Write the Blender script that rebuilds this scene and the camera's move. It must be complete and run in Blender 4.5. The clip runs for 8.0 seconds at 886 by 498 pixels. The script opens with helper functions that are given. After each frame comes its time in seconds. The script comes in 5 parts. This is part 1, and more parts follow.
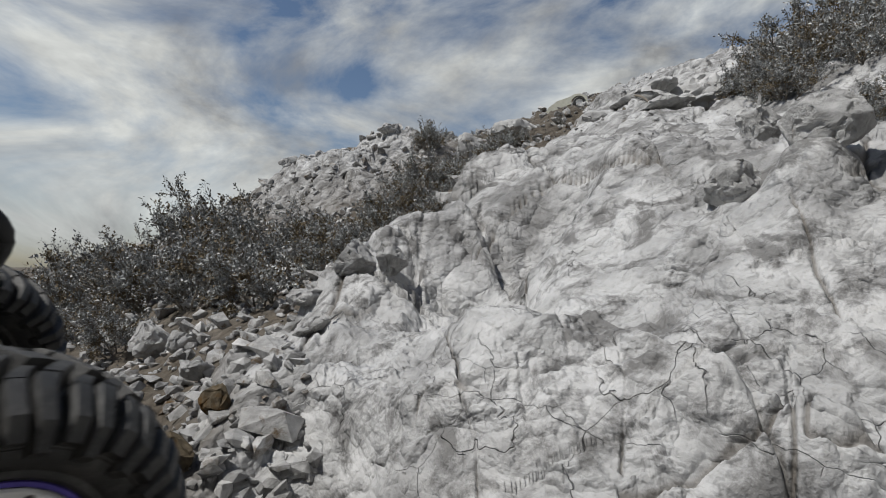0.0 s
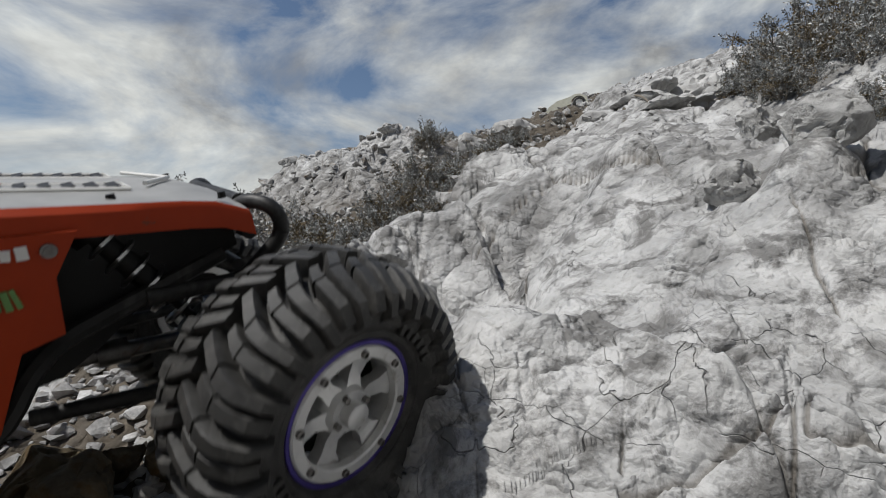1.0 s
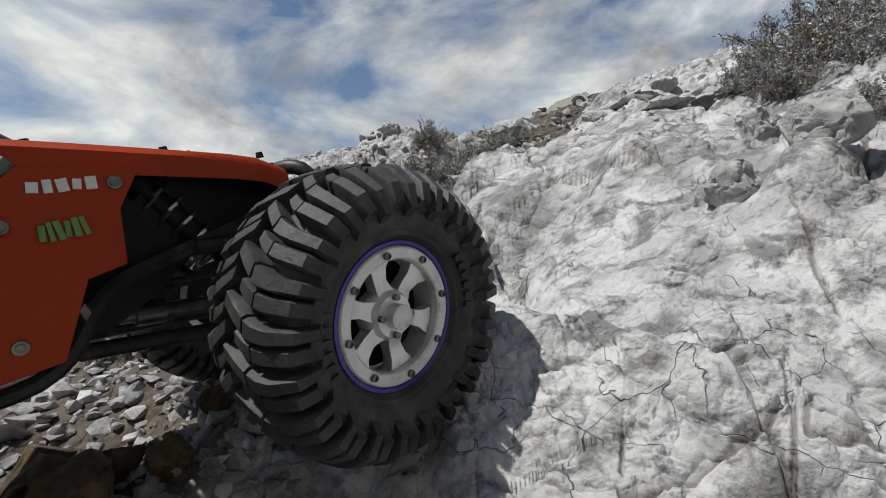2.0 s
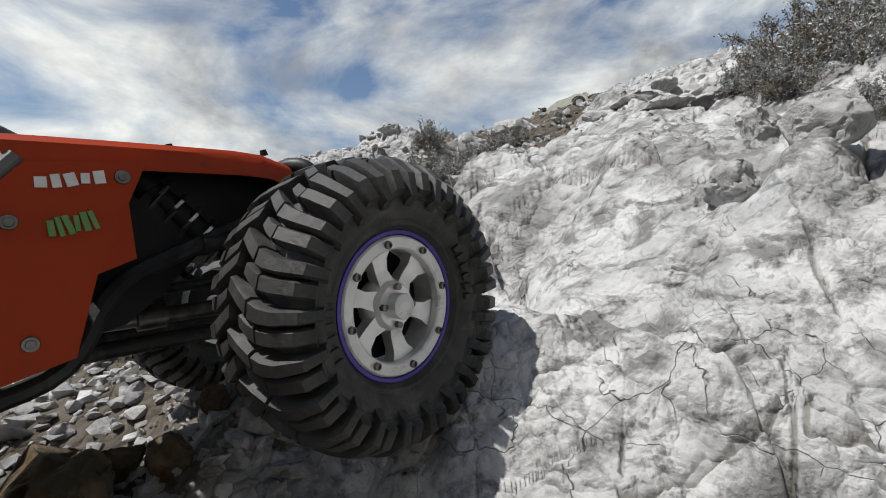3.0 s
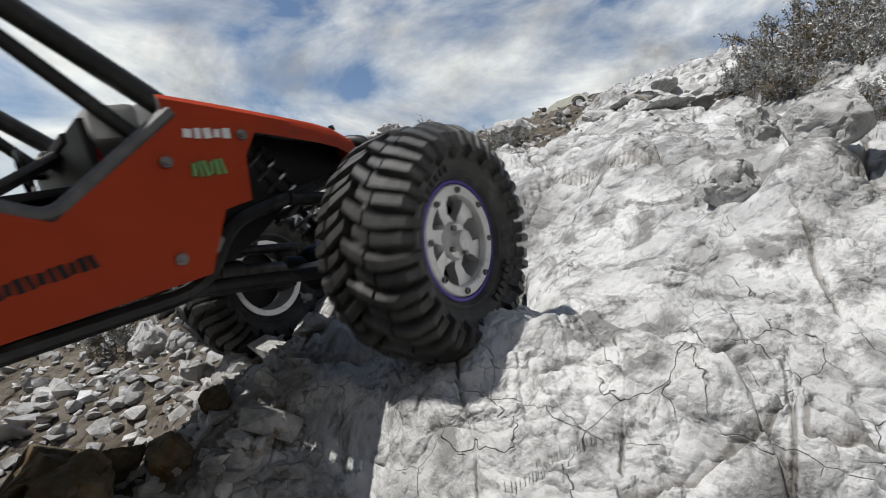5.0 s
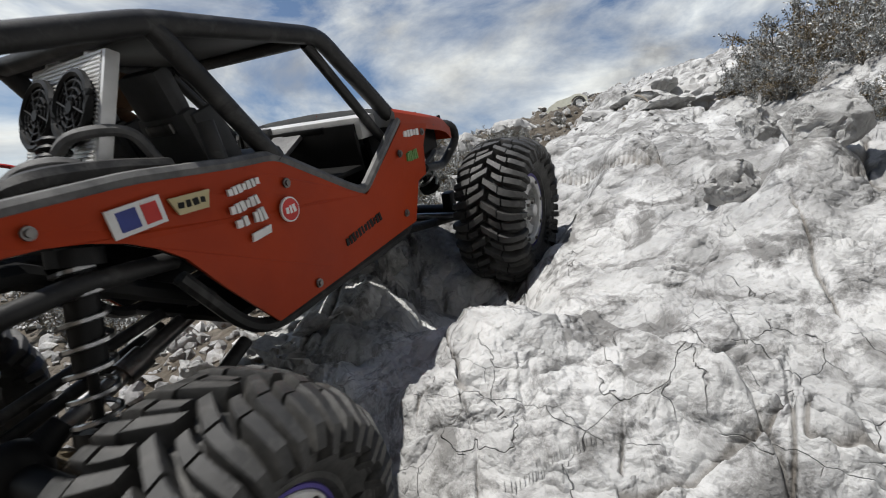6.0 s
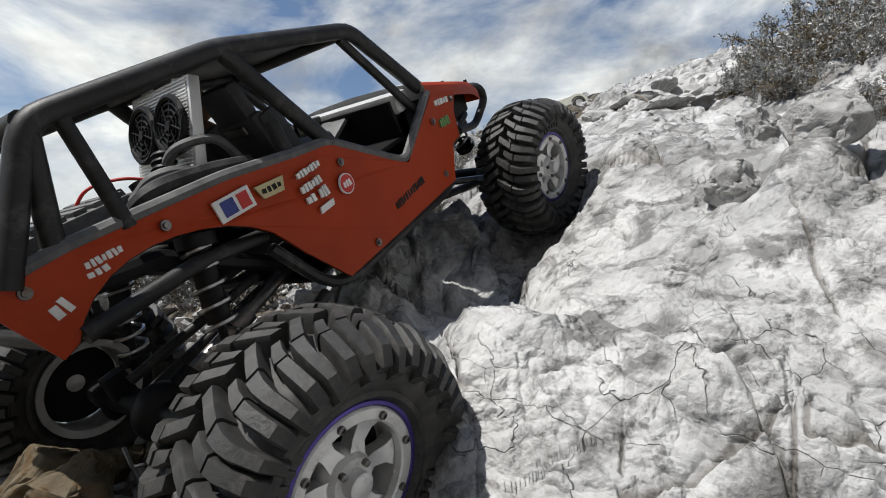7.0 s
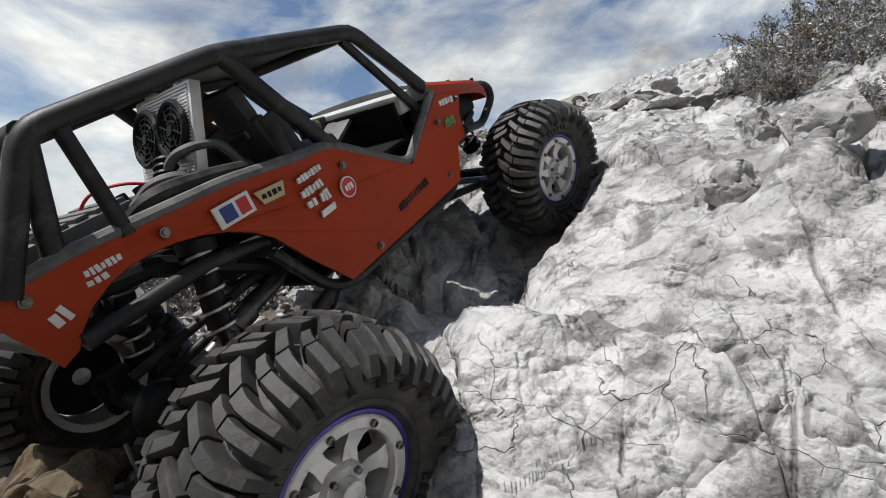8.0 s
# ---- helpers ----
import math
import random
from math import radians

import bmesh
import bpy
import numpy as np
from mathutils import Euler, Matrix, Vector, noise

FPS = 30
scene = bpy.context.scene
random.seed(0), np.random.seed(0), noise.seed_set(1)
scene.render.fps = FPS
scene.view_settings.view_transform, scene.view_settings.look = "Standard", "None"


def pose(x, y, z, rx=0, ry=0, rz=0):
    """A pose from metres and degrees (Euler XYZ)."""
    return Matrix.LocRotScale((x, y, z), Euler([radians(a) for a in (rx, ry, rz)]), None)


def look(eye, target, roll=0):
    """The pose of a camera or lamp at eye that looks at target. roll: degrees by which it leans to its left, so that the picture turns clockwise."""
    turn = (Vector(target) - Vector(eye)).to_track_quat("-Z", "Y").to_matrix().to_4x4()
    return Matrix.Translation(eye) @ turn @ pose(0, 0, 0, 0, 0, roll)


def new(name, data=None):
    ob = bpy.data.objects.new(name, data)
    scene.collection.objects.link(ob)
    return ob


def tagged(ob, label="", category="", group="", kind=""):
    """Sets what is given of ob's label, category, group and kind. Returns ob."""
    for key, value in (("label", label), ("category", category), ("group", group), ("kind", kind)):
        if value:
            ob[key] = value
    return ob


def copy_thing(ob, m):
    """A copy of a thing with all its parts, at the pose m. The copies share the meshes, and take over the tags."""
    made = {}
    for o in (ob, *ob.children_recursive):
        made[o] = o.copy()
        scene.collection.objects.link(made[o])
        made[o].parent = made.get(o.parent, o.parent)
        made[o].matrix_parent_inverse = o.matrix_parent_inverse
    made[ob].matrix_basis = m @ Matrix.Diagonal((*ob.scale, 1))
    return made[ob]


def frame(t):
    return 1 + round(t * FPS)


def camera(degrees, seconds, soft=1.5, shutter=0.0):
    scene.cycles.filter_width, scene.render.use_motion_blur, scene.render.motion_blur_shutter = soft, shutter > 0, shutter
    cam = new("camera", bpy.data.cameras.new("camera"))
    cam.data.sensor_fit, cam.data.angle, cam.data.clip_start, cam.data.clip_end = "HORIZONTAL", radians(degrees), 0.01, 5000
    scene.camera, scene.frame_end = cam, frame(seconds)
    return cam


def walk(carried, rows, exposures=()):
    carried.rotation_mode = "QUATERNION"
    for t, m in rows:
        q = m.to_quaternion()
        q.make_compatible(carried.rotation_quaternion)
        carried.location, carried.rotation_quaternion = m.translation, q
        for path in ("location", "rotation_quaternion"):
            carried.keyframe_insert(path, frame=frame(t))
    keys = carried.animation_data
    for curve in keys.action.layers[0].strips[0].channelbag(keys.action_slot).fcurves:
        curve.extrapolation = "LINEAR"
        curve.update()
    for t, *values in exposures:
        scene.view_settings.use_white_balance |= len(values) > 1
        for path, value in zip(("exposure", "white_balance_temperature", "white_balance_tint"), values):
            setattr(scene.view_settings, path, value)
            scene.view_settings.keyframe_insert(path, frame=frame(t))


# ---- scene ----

# camera, resting on the rock beside the climb
cam = camera(82.2, 8.0, soft=1.0, shutter=0.35)
EYE = (0.0, 0.0, 0.20)
walk(cam, [(0.0, look(EYE, (0, 1, 0.2262))), (8.0, look(EYE, (0, 1, 0.2262)))],
     exposures=[(0.0, -0.26), (1.5, -0.12), (3.0, 0.16), (8.0, 0.27)])

# ---------------------------------------------------------------- light
SUN = Vector((-0.46, -0.20, 0.865)).normalized()


def make_world():
    w = bpy.data.worlds.new("sky")
    scene.world = w
    w.use_nodes = True
    nt = w.node_tree
    nt.nodes.clear()
    n, l = nt.nodes.new, nt.links.new
    out, bg = n("ShaderNodeOutputWorld"), n("ShaderNodeBackground")
    sky = n("ShaderNodeTexSky")
    sky.sky_type, sky.sun_disc = "NISHITA", False
    sky.sun_elevation = math.asin(SUN.z)
    sky.sun_rotation = math.atan2(SUN.x, SUN.y)
    sky.air_density, sky.dust_density, sky.ozone_density = 1.0, 0.6, 2.0
    co, mp = n("ShaderNodeTexCoord"), n("ShaderNodeMapping")
    mp.inputs["Scale"].default_value = (1.0, 1.0, 1.7)
    mp.inputs["Rotation"].default_value = (0.0, -0.7, 0.3)
    mp.inputs["Location"].default_value = (3.1, 0.9, 1.7)
    l(co.outputs["Generated"], mp.inputs["Vector"])
    big, fine = n("ShaderNodeTexNoise"), n("ShaderNodeTexNoise")
    for t, s, d, r in ((big, 2.9, 8, 0.58), (fine, 3.0, 6, 0.6)):
        t.inputs["Scale"].default_value, t.inputs["Detail"].default_value = s, d
        t.inputs["Roughness"].default_value, t.inputs["Distortion"].default_value = r, 0.5
        l(mp.outputs["Vector"], t.inputs["Vector"])
    cover = n("ShaderNodeValToRGB")
    cover.color_ramp.elements[0].position, cover.color_ramp.elements[1].position = 0.34, 0.57
    # the cloud thins out towards the zenith
    sep, thin, less = n("ShaderNodeSeparateXYZ"), n("ShaderNodeMapRange"), n("ShaderNodeMath")
    l(co.outputs["Generated"], sep.inputs["Vector"])
    thin.inputs["From Min"].default_value, thin.inputs["From Max"].default_value = 0.38, 0.72
    thin.inputs["To Min"].default_value, thin.inputs["To Max"].default_value = 0.0, 0.27
    l(sep.outputs["Z"], thin.inputs["Value"])
    less.operation = "SUBTRACT"
    l(big.outputs["Fac"], less.inputs[0])
    l(thin.outputs["Result"], less.inputs[1])
    l(less.outputs["Value"], cover.inputs["Fac"])
    tone = n("ShaderNodeValToRGB")
    tone.color_ramp.elements[0].position, tone.color_ramp.elements[1].position = 0.34, 0.66
    tone.color_ramp.elements[0].color = (3.8, 3.9, 4.0, 1)
    tone.color_ramp.elements[1].color = (11.0, 11.3, 10.9, 1)
    l(fine.outputs["Fac"], tone.inputs["Fac"])
    mix = n("ShaderNodeMix")
    mix.data_type = "RGBA"
    l(cover.outputs["Color"], mix.inputs["Factor"])
    l(sky.outputs["Color"], mix.inputs["A"])
    l(tone.outputs["Color"], mix.inputs["B"])
    l(mix.outputs["Result"], bg.inputs["Color"])
    bg.inputs["Strength"].default_value = 0.086
    l(bg.outputs["Background"], out.inputs["Surface"])


make_world()
sun = new("sun", bpy.data.lights.new("sun", "SUN"))
sun.data.energy, sun.data.angle, sun.data.color = 4.5, radians(0.6), (1.0, 0.975, 0.93)
sun.matrix_world = look(SUN * 10, (0, 0, 0))


# ---------------------------------------------------------------- materials
def material(name, dark, light, rough=0.6, metal=0.0, scale=20.0, detail=6, bump=0.0, bump_scale=None, contrast=(0.3, 0.7),
             stain=None, stain_scale=4.0, stain_at=(0.55, 0.75), per_object=0.0, spec=0.5, coat=0.0, attribute=None, third=None, cracks=0.0, bump_depth=0.004, island=None, pillows=None):
    m = bpy.data.materials.new(name)
    m.use_nodes = True
    nt = m.node_tree
    n, l = nt.nodes.new, nt.links.new
    b = nt.nodes["Principled BSDF"]
    b.inputs["Roughness"].default_value, b.inputs["Metallic"].default_value = rough, metal
    b.inputs["Specular IOR Level"].default_value, b.inputs["Coat Weight"].default_value = spec, coat
    co = n("ShaderNodeTexCoord")

    def tex(s, d, rg=0.6, dist=0.0):
        t = n("ShaderNodeTexNoise")
        t.inputs["Scale"].default_value, t.inputs["Detail"].default_value = s, d
        t.inputs["Roughness"].default_value, t.inputs["Distortion"].default_value = rg, dist
        l(co.outputs["Object"], t.inputs["Vector"])
        return t.outputs["Fac"]

    def ramp(v, lo, hi, a=(0, 0, 0), c=(1, 1, 1)):
        r = n("ShaderNodeValToRGB")
        r.color_ramp.elements[0].position, r.color_ramp.elements[1].position = lo, hi
        r.color_ramp.elements[0].color, r.color_ramp.elements[1].color = (*a, 1), (*c, 1)
        l(v, r.inputs["Fac"])
        return r.outputs["Color"]

    def mixed(f, a, c, blend="MIX"):
        x = n("ShaderNodeMix")
        x.data_type, x.blend_type = "RGBA", blend
        for sock, v in (("Factor", f), ("A", a), ("B", c)):
            if isinstance(v, (int, float)):
                x.inputs[sock].default_value = v
            elif isinstance(v, tuple):
                x.inputs[sock].default_value = (*v, 1)
            else:
                l(v, x.inputs[sock])
        return x.outputs["Result"]

    col = ramp(tex(scale, detail), *contrast, dark, light)
    if third:
        col = mixed(ramp(tex(scale * 0.22, 5, 0.65, 0.8), 0.42, 0.62), col, mixed(0.5, col, third))
    if stain:
        col = mixed(ramp(tex(stain_scale, 6, 0.7, 0.6), *stain_at), col, stain)
    rift = None
    if cracks:
        # hairline joints, broken off here and there
        warp, add = n("ShaderNodeTexNoise"), n("ShaderNodeVectorMath")
        warp.inputs["Scale"].default_value, warp.inputs["Detail"].default_value = cracks * 1.2, 4
        l(co.outputs["Object"], warp.inputs["Vector"])
        add.operation = "MULTIPLY_ADD"
        add.inputs[1].default_value = (0.65 / cracks,) * 3
        l(warp.outputs["Color"], add.inputs[0])
        l(co.outputs["Object"], add.inputs[2])
        for k, (sc, wd, gate) in enumerate(((cracks * 1.2, 0.0018, (0.58, 0.63)), (cracks * 3.0, 0.006, (0.54, 0.62)))):
            vo = n("ShaderNodeTexVoronoi")
            vo.feature = "DISTANCE_TO_EDGE"
            vo.inputs["Scale"].default_value = sc
            l(add.outputs["Vector"], vo.inputs["Vector"])
            line = ramp(vo.outputs["Distance"], 0.0, wd, (1, 1, 1), (0, 0, 0))
            part_on = mixed(1.0, line, ramp(tex(cracks * (0.5 + 0.4 * k), 3), *gate), "MULTIPLY")
            rift = part_on if rift is None else mixed(1.0, rift, part_on, "LIGHTEN")
        col = mixed(mixed(1.0, rift, (0.34, 0.34, 0.34), "MULTIPLY"), col, (0.05, 0.042, 0.032))
    if attribute:
        at = n("ShaderNodeAttribute")
        at.attribute_name = attribute[0]
        soil = ramp(tex(70, 6), 0.3, 0.7, attribute[1], attribute[2])
        col = mixed(at.outputs["Fac"], col, soil)
    if island:
        geo, vary, hs = n("ShaderNodeNewGeometry"), n("ShaderNodeMapRange"), n("ShaderNodeHueSaturation")
        vary.inputs["To Min"].default_value, vary.inputs["To Max"].default_value = island
        l(geo.outputs["Random Per Island"], vary.inputs["Value"])
        l(vary.outputs["Result"], hs.inputs["Value"])
        l(col, hs.inputs["Color"])
        col = hs.outputs["Color"]
    if per_object:
        oi = n("ShaderNodeObjectInfo")
        hsv = n("ShaderNodeHueSaturation")
        mr = n("ShaderNodeMapRange")
        mr.inputs["To Min"].default_value, mr.inputs["To Max"].default_value = 1 - per_object, 1 + per_object
        l(oi.outputs["Random"], mr.inputs["Value"])
        l(mr.outputs["Result"], hsv.inputs["Value"])
        l(col, hsv.inputs["Color"])
        col = hsv.outputs["Color"]
    l(col, b.inputs["Base Color"])
    if bump:
        bp = n("ShaderNodeBump")
        bp.inputs["Strength"].default_value, bp.inputs["Distance"].default_value = min(1.0, bump), bump_depth
        hgt = tex(bump_scale or scale * 3, 8, 0.7)
        if rift is not None:
            hgt = mixed(1.0, mixed(1.0, hgt, mixed(0.6, tex(bump_scale * 0.3, 5, 0.6, 0.5), (0, 0, 0)), "ADD"), rift, "SUBTRACT")
        if pillows:
            hgt = mixed(1.0, hgt, (0.42, 0.42, 0.42), "MULTIPLY")
            # rounded knobs with creases between them, in three sizes
            wn, wa = n("ShaderNodeTexNoise"), n("ShaderNodeVectorMath")
            wn.inputs["Scale"].default_value, wn.inputs["Detail"].default_value = pillows * 0.8, 5
            l(co.outputs["Object"], wn.inputs["Vector"])
            wa.operation = "MULTIPLY_ADD"
            wa.inputs[1].default_value = (0.9 / pillows,) * 3
            l(wn.outputs["Color"], wa.inputs[0])
            l(co.outputs["Object"], wa.inputs[2])
            for ratio, amount in ((1.0, 2.4), (2.7, 0.75), (7.5, 0.12)):
                vo, sq, sub = n("ShaderNodeTexVoronoi"), n("ShaderNodeMath"), n("ShaderNodeMath")
                vo.inputs["Scale"].default_value = pillows * ratio
                l(wa.outputs["Vector"], vo.inputs["Vector"])
                sq.operation, sq.inputs[1].default_value = "POWER", 2.0
                l(vo.outputs["Distance"], sq.inputs[0])
                sub.operation, sub.inputs[1].default_value = "MULTIPLY_ADD", -amount
                l(sq.outputs["Value"], sub.inputs[0])
                l(hgt, sub.inputs[2])
                hgt = sub.outputs["Value"]
        l(hgt, bp.inputs["Height"])
        l(bp.outputs["Normal"], b.inputs["Normal"])
        rr = n("ShaderNodeMapRange")
        rr.inputs["To Min"].default_value, rr.inputs["To Max"].default_value = max(0, rough - 0.12), min(1, rough + 0.12)
        l(tex(scale * 1.7, 4), rr.inputs["Value"])
        l(rr.outputs["Result"], b.inputs["Roughness"])
    return m


ROCK = material("limestone", (0.18, 0.178, 0.174), (0.475, 0.472, 0.465), 0.85, scale=17, detail=9, bump=0.9, bump_scale=85, contrast=(0.40, 0.60),
                stain=(0.19, 0.187, 0.182), stain_scale=26, stain_at=(0.49, 0.60), spec=0.2, third=(0.60, 0.60, 0.595), cracks=12.0, bump_depth=0.0085, pillows=24.0,
                attribute=("soil", (0.040, 0.029, 0.016), (0.12, 0.098, 0.072)))
STONE = material("loose limestone", (0.22, 0.217, 0.21), (0.54, 0.535, 0.525), 0.85, scale=1.7, bump=0.9, bump_scale=4.5, bump_depth=0.003,
                 stain=(0.13, 0.085, 0.04), stain_scale=0.8, stain_at=(0.54, 0.66), per_object=0.25, spec=0.25)
BOULDER = material("weathered limestone", (0.26, 0.257, 0.25), (0.56, 0.555, 0.545), 0.85, scale=1.8, bump=0.9, bump_scale=6, cracks=1.1,
                   stain=(0.14, 0.085, 0.038), stain_scale=0.9, stain_at=(0.63, 0.72), spec=0.25)
# brown limestone darkened in its colour, for blocks lying in the car's shadow
GULLY_SHADE = material("shaded brown limestone", (0.055, 0.042, 0.026), (0.19, 0.155, 0.105), 0.85, scale=1.7, bump=0.9, bump_scale=6, bump_depth=0.003,
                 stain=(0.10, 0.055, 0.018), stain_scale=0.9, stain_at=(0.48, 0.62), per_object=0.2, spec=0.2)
RUBBLE = material("limestone chips", (0.20, 0.197, 0.19), (0.52, 0.515, 0.505), 0.85, scale=45, island=(0.7, 1.3), bump=0.8, bump_scale=160, contrast=(0.36, 0.64),
                  stain=(0.11, 0.072, 0.036), stain_scale=22, stain_at=(0.54, 0.66), spec=0.25)
BARK = material("grey bark", (0.10, 0.085, 0.065), (0.27, 0.24, 0.20), 0.9, scale=30, bump=0.3, bump_depth=0.001)
LEAF = material("silvery leaf", (0.09, 0.095, 0.085), (0.43, 0.44, 0.44), 0.5, scale=60, detail=3, spec=0.5, per_object=0.12, island=(0.35, 1.6))
DRY = material("dry leaf", (0.07, 0.05, 0.025), (0.19, 0.15, 0.09), 0.8, scale=60, detail=3)
PAINT = material("orange paint", (0.29, 0.028, 0.004), (0.38, 0.040, 0.0055), 0.5, scale=14, bump=0.06, bump_scale=300,
                 stain=(0.16, 0.045, 0.022), stain_scale=90, stain_at=(0.70, 0.74), spec=0.22)
PALE = material("worn silver paint", (0.22, 0.22, 0.215), (0.34, 0.34, 0.33), 0.45, scale=40, stain=(0.45, 0.07, 0.03), stain_scale=60,
                stain_at=(0.66, 0.70))
TUBE = material("black tube plastic", (0.008, 0.008, 0.008), (0.024, 0.0235, 0.023), 0.5, scale=60, bump=0.1, bump_scale=400, spec=0.35,
                stain=(0.085, 0.083, 0.080), stain_scale=45, stain_at=(0.52, 0.80))
WORN = material("scuffed grey plastic", (0.05, 0.05, 0.05), (0.15, 0.148, 0.145), 0.6, scale=80, bump=0.2, bump_scale=300)
BLACK = material("black plastic", (0.003, 0.003, 0.003), (0.008, 0.008, 0.008), 0.5, scale=50, spec=0.25)
RUBBER = material("dusty tyre rubber", (0.013, 0.013, 0.0125), (0.036, 0.035, 0.033), 0.55, scale=90, bump=0.25, bump_scale=500,
                  stain=(0.095, 0.091, 0.084), stain_scale=55, stain_at=(0.50, 0.78))
ALLOY = material("machined aluminium", (0.66, 0.66, 0.66), (0.82, 0.82, 0.81), 0.33, 0.55, scale=120, bump=0.12, bump_scale=300,
                 stain=(0.30, 0.27, 0.22), stain_scale=60, stain_at=(0.58, 0.75))
SATIN = material("satin aluminium", (0.60, 0.60, 0.595), (0.76, 0.76, 0.75), 0.42, 0.4, scale=90, bump=0.15, bump_scale=260,
                 stain=(0.28, 0.26, 0.23), stain_scale=70, stain_at=(0.56, 0.75))
SILVER = material("bright anodised aluminium", (0.62, 0.62, 0.61), (0.78, 0.78, 0.77), 0.4, 0.25, scale=70, stain=(0.45, 0.43, 0.40), stain_scale=60, stain_at=(0.6, 0.8))
PURPLE = material("purple anodised aluminium", (0.06, 0.045, 0.22), (0.10, 0.075, 0.32), 0.35, 0.7, scale=60)
STEEL = material("dark steel", (0.10, 0.095, 0.09), (0.24, 0.23, 0.22), 0.4, 0.9, scale=90, stain=(0.12, 0.06, 0.03), stain_scale=80)
CHROME = material("spring steel", (0.35, 0.35, 0.35), (0.55, 0.55, 0.55), 0.28, 1.0, scale=60)
WHITE = material("white vinyl", (0.62, 0.62, 0.60), (0.78, 0.78, 0.76), 0.5, scale=90, stain=(0.5, 0.3, 0.22), stain_scale=160, stain_at=(0.62, 0.7))
BLUE = material("blue vinyl", (0.02, 0.03, 0.16), (0.03, 0.05, 0.26), 0.5, scale=60)
RED = material("red vinyl", (0.42, 0.015, 0.012), (0.55, 0.03, 0.02), 0.5, scale=60)
GREEN = material("green vinyl", (0.09, 0.20, 0.06), (0.16, 0.32, 0.09), 0.5, scale=60)
CREAM = material("cream vinyl", (0.45, 0.38, 0.20), (0.58, 0.50, 0.30), 0.5, scale=60)
CLOTH = material("brown cloth", (0.10, 0.05, 0.025), (0.17, 0.09, 0.045), 0.9, scale=200, bump=0.3)
SEATMAT = material("dark grey seat vinyl", (0.02, 0.02, 0.02), (0.05, 0.05, 0.05), 0.55, scale=60, bump=0.1)
GREYP = material("grey dashboard plastic", (0.36, 0.36, 0.355), (0.56, 0.56, 0.55), 0.5, scale=50, bump=0.1)
YELLOWP = material("cream paint", (0.62, 0.61, 0.50), (0.74, 0.73, 0.62), 0.4, scale=30)


# ---------------------------------------------------------------- helpers
def mesh_of(bm, name, mats, smooth=False):
    me = bpy.data.meshes.new(name)
    bm.normal_update()
    bm.to_mesh(me)
    bm.free()
    for m in (mats if isinstance(mats, (list, tuple)) else (mats,)):
        me.materials.append(m)
    if smooth:
        me.polygons.foreach_set("use_smooth", [True] * len(me.polygons))
        me.set_sharp_from_angle(angle=radians(40))
    return me


def part(name, bm, mat, parent=None, label="", smooth=True, at=None):
    ob = new(name, mesh_of(bm, name, mat, smooth))
    ob.parent = parent
    if at is not None:
        ob.matrix_basis = at
    return tagged(ob, label)


def thing(name, label, category, group="", at=None, kind=""):
    ob = new(name)
    ob.empty_display_size = 0.02
    if at is not None:
        ob.matrix_basis = at
    return tagged(ob, label, category, group, kind)


def box(bm, c, s, m=None, bevel=0.0):
    r = bmesh.ops.create_cube(bm, size=1.0, matrix=(m or Matrix()) @ Matrix.Translation(c) @ Matrix.Diagonal((*s, 1)))
    if bevel:
        edges = list({e for v in r["verts"] for e in v.link_edges})
        bmesh.ops.bevel(bm, geom=edges, offset=bevel, segments=2, affect="EDGES", profile=0.6)


def rod(bm, a, b, r, r2=None, seg=12):
    a, b = Vector(a), Vector(b)
    m = Matrix.Translation((a + b) / 2) @ (b - a).to_track_quat("Z", "Y").to_matrix().to_4x4()
    bmesh.ops.create_cone(bm, cap_ends=True, segments=seg, radius1=r, radius2=r if r2 is None else r2, depth=(b - a).length, matrix=m)


def sweep(bm, pts, r, seg=10, closed=False):
    """A round tube through the points."""
    pts = [Vector(p) for p in pts]
    rings, up = [], Vector((0.31, 0.22, 0.93)).normalized()
    for i, p in enumerate(pts):
        a = pts[i - 1] if i or closed else p
        b = pts[(i + 1) % len(pts)] if i < len(pts) - 1 or closed else p
        d = (b - a).normalized()
        x = d.cross(up)
        x = x.normalized() if x.length > 1e-4 else Vector((1, 0, 0))
        y = d.cross(x)
        rr = r[i] if isinstance(r, (list, tuple)) else r
        rings.append([bm.verts.new(p + rr * (math.cos(k * math.tau / seg) * x + math.sin(k * math.tau / seg) * y)) for k in range(seg)])
    n = len(rings)
    for i in range(n if closed else n - 1):
        a, b = rings[i], rings[(i + 1) % n]
        for k in range(seg):
            bm.faces.new((a[k], a[(k + 1) % seg], b[(k + 1) % seg], b[k]))
    if not closed:
        bm.faces.new(rings[0][::-1])
        bm.faces.new(rings[-1])


def curve_pts(pts, n=6):
    """A smooth line through the points."""
    pts = [Vector(p) for p in pts]
    ext = [pts[0] * 2 - pts[1], *pts, pts[-1] * 2 - pts[-2]]
    out = []
    for i in range(1, len(ext) - 2):
        a, b, c, d = ext[i - 1:i + 3]
        for k in range(n):
            t = k / n
            out.append(0.5 * (2 * b + (c - a) * t + (2 * a - 5 * b + 4 * c - d) * t * t + (3 * b - a - 3 * c + d) * t ** 3))
    return [*out, pts[-1]]


def rounded(pts, r, n=4):
    """The points' line with its corners rounded off."""
    pts = [Vector(p) for p in pts]
    out = [pts[0]]
    for a, b, c in zip(pts, pts[1:], pts[2:]):
        p, q = b + (a - b).normalized() * min(r, (a - b).length / 2), b + (c - b).normalized() * min(r, (c - b).length / 2)
        out += [p.lerp(b, k / n).lerp(b.lerp(q, k / n), k / n) for k in range(n + 1)]
    return [*out, pts[-1]]


